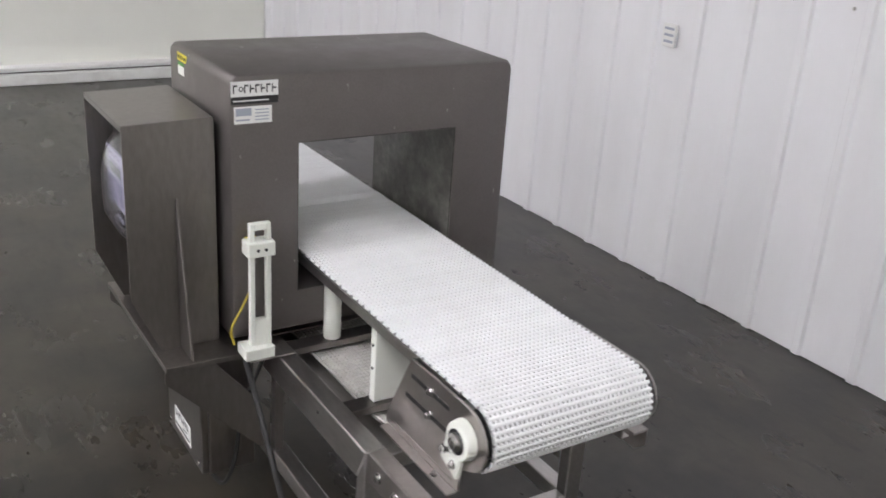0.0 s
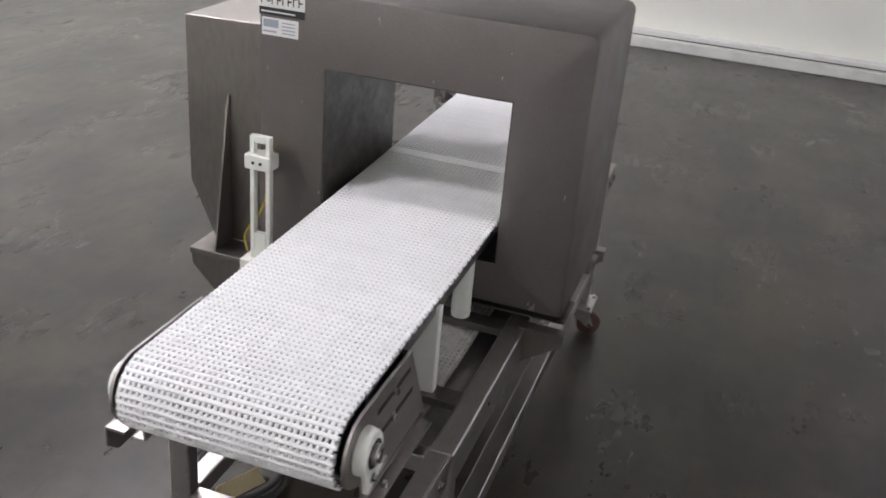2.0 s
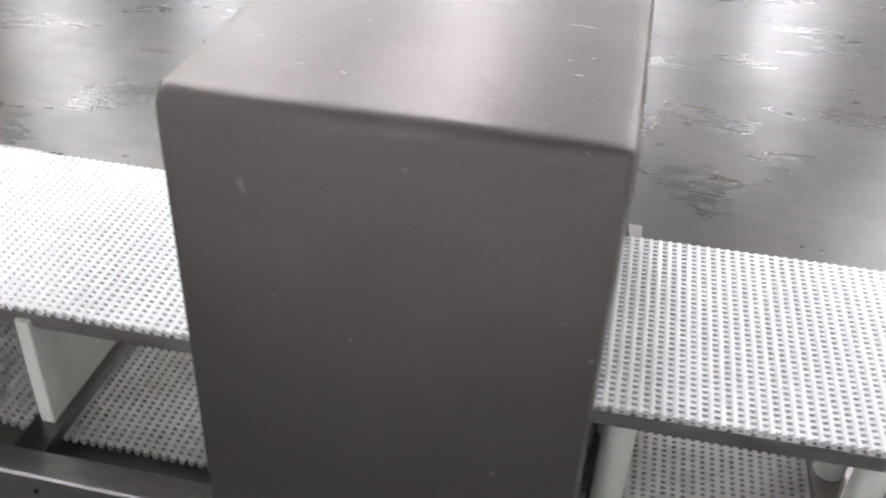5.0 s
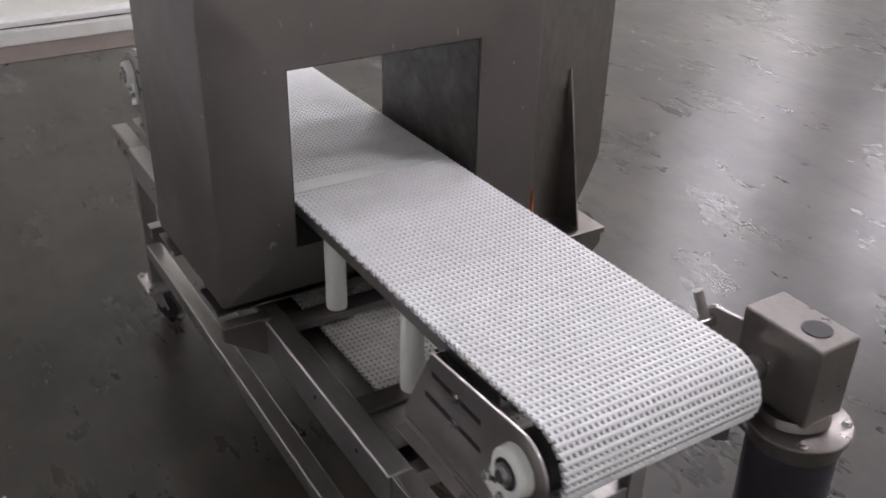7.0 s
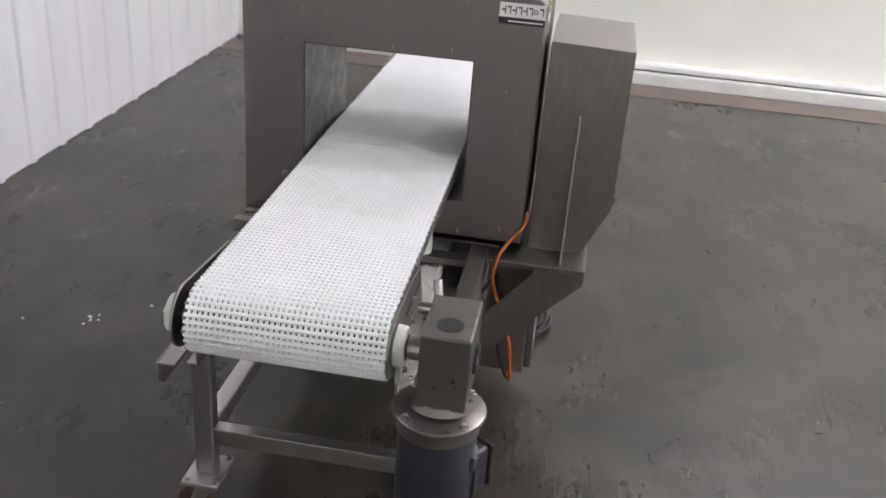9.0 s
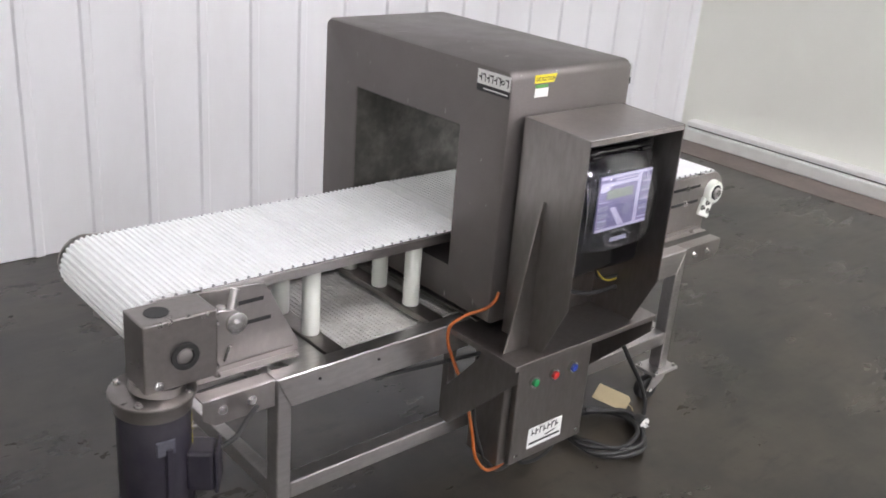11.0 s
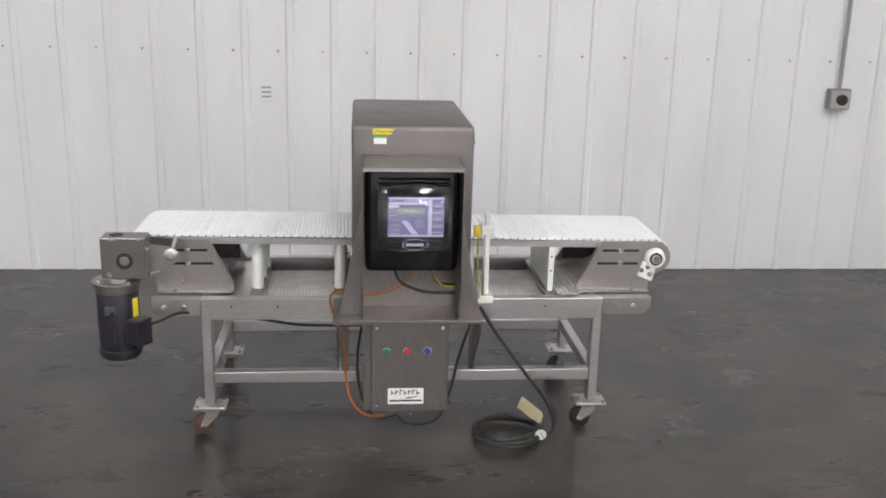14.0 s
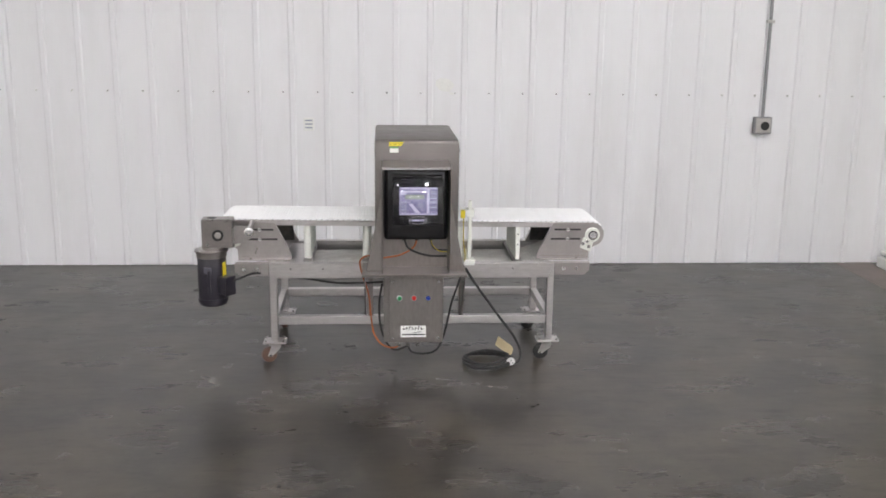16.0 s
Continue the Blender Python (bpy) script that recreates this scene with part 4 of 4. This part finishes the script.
# ---------------------------------------------------------------- photo eye post beside the tunnel
def make_eye_post():
    p = thing("sensor_post", (0.30, -0.315, 0.585), "white plastic sensor post with a slotted upright and sliding block", "sensor post")
    x0, x1 = 0.288, 0.306
    part("upright", box(x0, x1, -0.341, -0.329, 0.620, 0.945, 0.002), M_NYLON, p)
    part("upright", box(x0, x1, -0.299, -0.287, 0.620, 0.945, 0.002), M_NYLON, p)
    part("bridge", box(x0, x1, -0.3288, -0.2992, 0.620, 0.690, 0.001), M_NYLON, p)
    part("bridge", box(x0, x1, -0.3288, -0.2992, 0.928, 0.945, 0.001), M_NYLON, p)
    part("base", box(0.262, 0.325, -0.362, -0.285, 0.5895, 0.6195, 0.003), M_NYLON, p, "small white mounting base")
    bl = part("sliding_block", box(0.270, 0.318, -0.350, -0.280, 0.862, 0.900, 0.004), M_NYLON, p, "white sliding clamp block")
    for y in (-0.325, -0.305):
        part("screw", cyl((0.3182, y, 0.881), (0.3205, y, 0.881), 0.004, n=10), M_INK, bl)
    part("photo_eye", box(0.246, 0.2695, -0.335, -0.305, 0.850, 0.893, 0.003), M_YELLOW, p, "small yellow photo-electric sensor")
    part("support_bracket", box(0.262, 0.325, -0.35, FF + 0.04, 0.5845, 0.5890, 0.001), M_STEEL, p)
    part("sensor_lead", tube([(0.262, -0.320, 0.850), (0.262, -0.322, 0.77), (0.262, -0.345, 0.715), (0.268, -0.378, 0.66), (0.268, -0.372, 0.615)], 0.003, 8), M_LEAD, p, "thin yellow lead", smooth=True)
    return p


make_eye_post()

# ---------------------------------------------------------------- cables
def cable(name, label, mat, points, radius, at=None):
    t = thing(name, at or points[0], label, "cable")
    part("sheath", tube(points, radius), mat, t, smooth=True)
    return t


cable("orange_cable", "orange sheathed cable drooping beside the control box", M_ORANGE,
      [(0.0, -0.44, 0.757), (-0.02, -0.44, 0.71), (-0.09, -0.45, 0.672), (-0.183, -0.455, 0.655)], 0.0048)
cable("orange_cable", "orange sheathed cable drooping beside the control box", M_ORANGE,
      [(-0.205, -0.368, 0.70), (-0.216, -0.366, 0.675), (-0.235, -0.352, 0.652), (-0.285, -0.325, 0.632), (-0.312, -0.305, 0.600), (-0.306, -0.296, 0.545), (-0.285, -0.305, 0.48), (-0.262, -0.33, 0.40), (-0.252, -0.36, 0.30), (-0.235, -0.37, 0.20), (-0.19, -0.37, 0.135), (-0.13, -0.36, 0.112), (-0.095, -0.36, 0.123)], 0.0048)
cable("black_cable", "black cable looped below the display", M_RUBBER,
      [(-0.07, -0.44, 0.757), (-0.04, -0.45, 0.705), (0.05, -0.46, 0.672), (0.162, -0.465, 0.668)], 0.006)
cable("black_cable", "black cable looped below the display", M_RUBBER,
      [(0.075, -0.44, 0.757), (0.08, -0.45, 0.735), (0.10, -0.455, 0.705), (0.165, -0.46, 0.70)], 0.005)
cable("yellow_lead", "thin yellow lead looped below the display", M_LEAD,
      [(0.075, -0.445, 0.757), (0.085, -0.455, 0.725), (0.12, -0.46, 0.695), (0.165, -0.46, 0.69)], 0.003)
cable("motor_cable", "black motor cable slung below the rail", M_RUBBER,
      [(-1.015, -0.338, 0.500), (-0.965, -0.335, 0.515), (-0.90, -0.29, 0.530), (-0.80, -0.21, 0.50), (-0.62, -0.20, 0.475), (-0.45, -0.22, 0.455), (-0.30, -0.26, 0.465), (-0.185, -0.30, 0.480)], 0.006)
cable("black_cable", "black cable hanging from box to bracket", M_RUBBER,
      [(-0.045, -0.36, 0.122), (-0.02, -0.36, 0.085), (0.05, -0.36, 0.075), (0.12, -0.355, 0.10), (0.165, -0.34, 0.20), (0.20, -0.33, 0.36), (0.245, -0.31, 0.49), (0.262, -0.29, 0.56)], 0.006)
cable("black_cable", "black cable hanging behind the control box", M_RUBBER,
      [(-0.19, -0.30, 0.47), (-0.205, -0.31, 0.36), (-0.20, -0.33, 0.24), (-0.17, -0.35, 0.15), (-0.12, -0.36, 0.10), (-0.045, -0.36, 0.122)], 0.006)


def make_power_lead():
    t = thing("power_lead", (0.40, -0.33, 0.0), "black mains lead coiled on the floor with a plug", "cable")
    way = [(0.275, -0.345, 0.568), (0.338, -0.338, 0.47), (0.473, -0.332, 0.28), (0.555, -0.33, 0.17), (0.598, -0.335, 0.08), (0.590, -0.345, 0.020)]
    cx, cy = 0.405, -0.330
    for i in range(52):
        a = radians(-10 + i * 30)
        k = i / 51
        rx = 0.140 - 0.026 * k + 0.010 * math.sin(i * 1.7)
        ry = 0.140 - 0.030 * k + 0.010 * math.cos(i * 1.3)
        way.append((cx + rx * math.cos(a), cy + ry * math.sin(a), 0.010 + 0.030 * k + 0.006 * math.sin(i * 2.3) ** 2))
    way += [(0.515, -0.30, 0.052), (0.533, -0.335, 0.048), (0.537, -0.352, 0.042)]
    part("sheath", tube(way, 0.0075, 10, steps=5), M_RUBBER, t, smooth=True)
    pl = part("plug", cyl((0.536, -0.350, 0.042), (0.538, -0.388, 0.034), 0.020, 0.027, n=24, r=0.004), M_RUBBER, t, smooth=True)
    part("plug_face", cyl((0.538, -0.3885, 0.034), (0.5382, -0.3925, 0.0335), 0.024, n=24), M_WHITE, pl, "pale plug face", smooth=True)
    for a in (90, 210, 330):
        px, pz = 0.5382 + 0.010 * math.cos(radians(a)), 0.0335 + 0.010 * math.sin(radians(a))
        part("pin", cyl((px, -0.3925, pz), (px, -0.406, pz), 0.003, n=8), M_BOLT, pl)
    return t


make_power_lead()
tag = thing("paper_tag", (0.517, -0.258, 0.04), "buff cardboard tag tied to the coiled lead", "tag")
tg = prism([(-0.062, -0.030), (0.050, -0.030), (0.062, -0.018), (0.062, 0.018), (0.050, 0.030), (-0.062, 0.030)], "z", -0.0006, 0.0006)
bmesh.ops.transform(tg, verts=tg.verts, matrix=Matrix.Translation((0.517, -0.258, 0.080)) @ Matrix(((0.65, 0.27, 0.71, 0), (-0.68, -0.22, 0.70, 0), (-0.34, 0.94, -0.04, 0), (0, 0, 0, 1))))
part("card", tg, M_TAG, tag)
part("string", tube([(0.552, -0.295, 0.064), (0.556, -0.315, 0.058), (0.540, -0.335, 0.058)], 0.0012, 6), M_TAG, tag)

# ---------------------------------------------------------------- wall fittings
vent = thing("wall_plate", (-0.757, WN, 1.13), "small white slotted plate on the ribbed wall", "wall plate")
part("plate", box(-0.797, -0.717, WN - 0.034, WN - 0.022, 1.080, 1.180, 0.003), M_WHITE, vent)
for i in range(3):
    part("slot", box(-0.785, -0.729, WN - 0.0355, WN - 0.034, 1.098 + i * 0.028, 1.109 + i * 0.028), M_BLUEGREY, vent)
eb = thing("switch_box", (2.827, WN, 1.145), "grey metal outlet box on the wall below a conduit", "outlet box")
part("box_body", box(2.767, 2.907, WN - 0.075, WN - 0.020, 1.080, 1.210, 0.006), M_GREYBOX, eb)
fp = part("face_plate", box(2.777, 2.897, WN - 0.079, WN - 0.0755, 1.088, 1.202, 0.002), M_STEEL, eb)
part("socket", cyl((2.847, WN - 0.0795, 1.142), (2.847, WN - 0.095, 1.142), 0.034, n=28, r=0.003), M_RUBBER, fp, "round dark socket")
cd = thing("conduit", (2.837, WN, 1.2), "thin grey steel conduit running up the wall", "conduit")
part("pipe", cyl((2.837, WN - 0.045, 1.2105), (2.837, WN - 0.045, TOP), 0.0125, n=16), M_GREYBOX, cd, smooth=True)
for z in (1.95, 3.4):
    part("strap", box(2.807, 2.867, WN - 0.060, WN - 0.022, z - 0.012, z + 0.012, 0.003), M_STEEL, cd)

# ---------------------------------------------------------------- ribbed panels of the north wall
PITCH = 0.266
prof = [(0.0, 0.0), (0.010, -0.013), (0.042, -0.013), (0.052, 0.0), (0.054, 0.0), (PITCH - 0.0005, 0.0)]
rb = bmesh.new()
lo = [rb.verts.new((x, y - 0.002, 0.004)) for x, y in prof]
hi = [rb.verts.new((x, y - 0.002, TOP)) for x, y in prof]
bk = [rb.verts.new((x, 0.009, 0.004)) for x in (0.0, PITCH - 0.0005)]
for i in range(len(prof) - 1):
    rb.faces.new((lo[i], lo[i + 1], hi[i + 1], hi[i]))
rb.faces.new((lo[0], bk[0], bk[1], lo[-1]))
bmesh.ops.recalc_face_normals(rb, faces=rb.faces)
panel = mesh_of("wall_panel", rb, M_WALL)
scr = mesh_of("wall_screw", cyl((0, 0, 0), (0, -0.006, 0), 0.007, n=8), M_BOLT)
x = WW
k0 = math.floor((WW + 0.64) / PITCH)
for k in range(k0, 60):
    xs = -0.640 + k * PITCH
    if xs < WW - 0.05 or xs + PITCH > WE + 0.15:
        continue
    share("wall_panel", panel, wall_north, Matrix.Translation((xs, WN, 0)))
    share("panel_screw", scr, wall_north, Matrix.Translation((xs + PITCH - 0.045, WN - 0.0025, 1.375)))

# filler spots and scuffs on the north wall
for sx, sz, ra, rb_, ang in ((0.355, 1.372, 0.018, 0.010, 10), (0.455, 1.205, 0.014, 0.010, 0), (0.30, 1.44, 0.07, 0.05, 20)):
    q = cyl((0, 0, 0), (0, 0, 0.0012), 1.0, n=18)
    for v in q.verts:
        k = 1 + 0.22 * noise.noise((v.co.x * 2 + sx * 9, v.co.y * 2, sz))
        v.co.x, v.co.y = v.co.x * k, v.co.y * k
    bmesh.ops.transform(q, verts=q.verts, matrix=Matrix.Translation((sx, WN - 0.0022, sz)) @ Matrix.Rotation(radians(ang), 4, "Y") @ Matrix.Rotation(radians(90), 4, "X") @ Matrix.Diagonal((ra, rb_, 1, 1)))
    part("filler_spot", q, M_WHITE, wall_north, "pale filler spot")


# crumbs and oil spots on the floor
def floor_spot(name, x, y, ra, rb_, ang, high, mat, label, category, group):
    t = thing(name, (x, y, 0), label, category, group=group)
    q = cyl((0, 0, 0), (0, 0, 1.0), 1.0, 0.7, n=14)
    for v in q.verts:
        k = 1 + 0.45 * noise.noise((v.co.x * 1.6 + x * 31, v.co.y * 1.6 + y * 17, 0.0))
        v.co.x, v.co.y = v.co.x * k, v.co.y * k
    bmesh.ops.transform(q, verts=q.verts, matrix=Matrix.Translation((x, y, 0.0002)) @ Matrix.Rotation(radians(ang), 4, "Z") @ Matrix.Diagonal((ra, rb_, high, 1)))
    part("blot" if high < 0.002 else "crumb", q, mat, t)


for i, (dx, dy, r_) in enumerate(((0.0, 0.0, 0.010), (0.021, 0.012, 0.012), (0.008, -0.026, 0.007), (-0.030, 0.010, 0.006), (0.040, -0.012, 0.007), (-0.052, 0.22, 0.008), (0.15, -0.155, 0.008))):
    floor_spot("crumb_of_plaster", -0.01 + dx, 1.095 + dy, r_ * 0.75, r_ * 0.45, 50 * i, 0.004, M_WHITE, "small white plaster crumb lying on the floor", "crumb", "white crumbs on the floor")
for i, (px, py, ra) in enumerate(((0.543, -2.473, 0.022), (-0.389, -2.03, 0.024), (-0.62, -1.80, 0.012), (0.067, -1.94, 0.012), (0.25, -2.15, 0.010))):
    floor_spot("oil_spot", px, py, ra, ra * 0.65, 35 * i, 0.0006, M_INK, "small dark oil spot dried on the concrete", "oil spot", "oil spots on the floor")
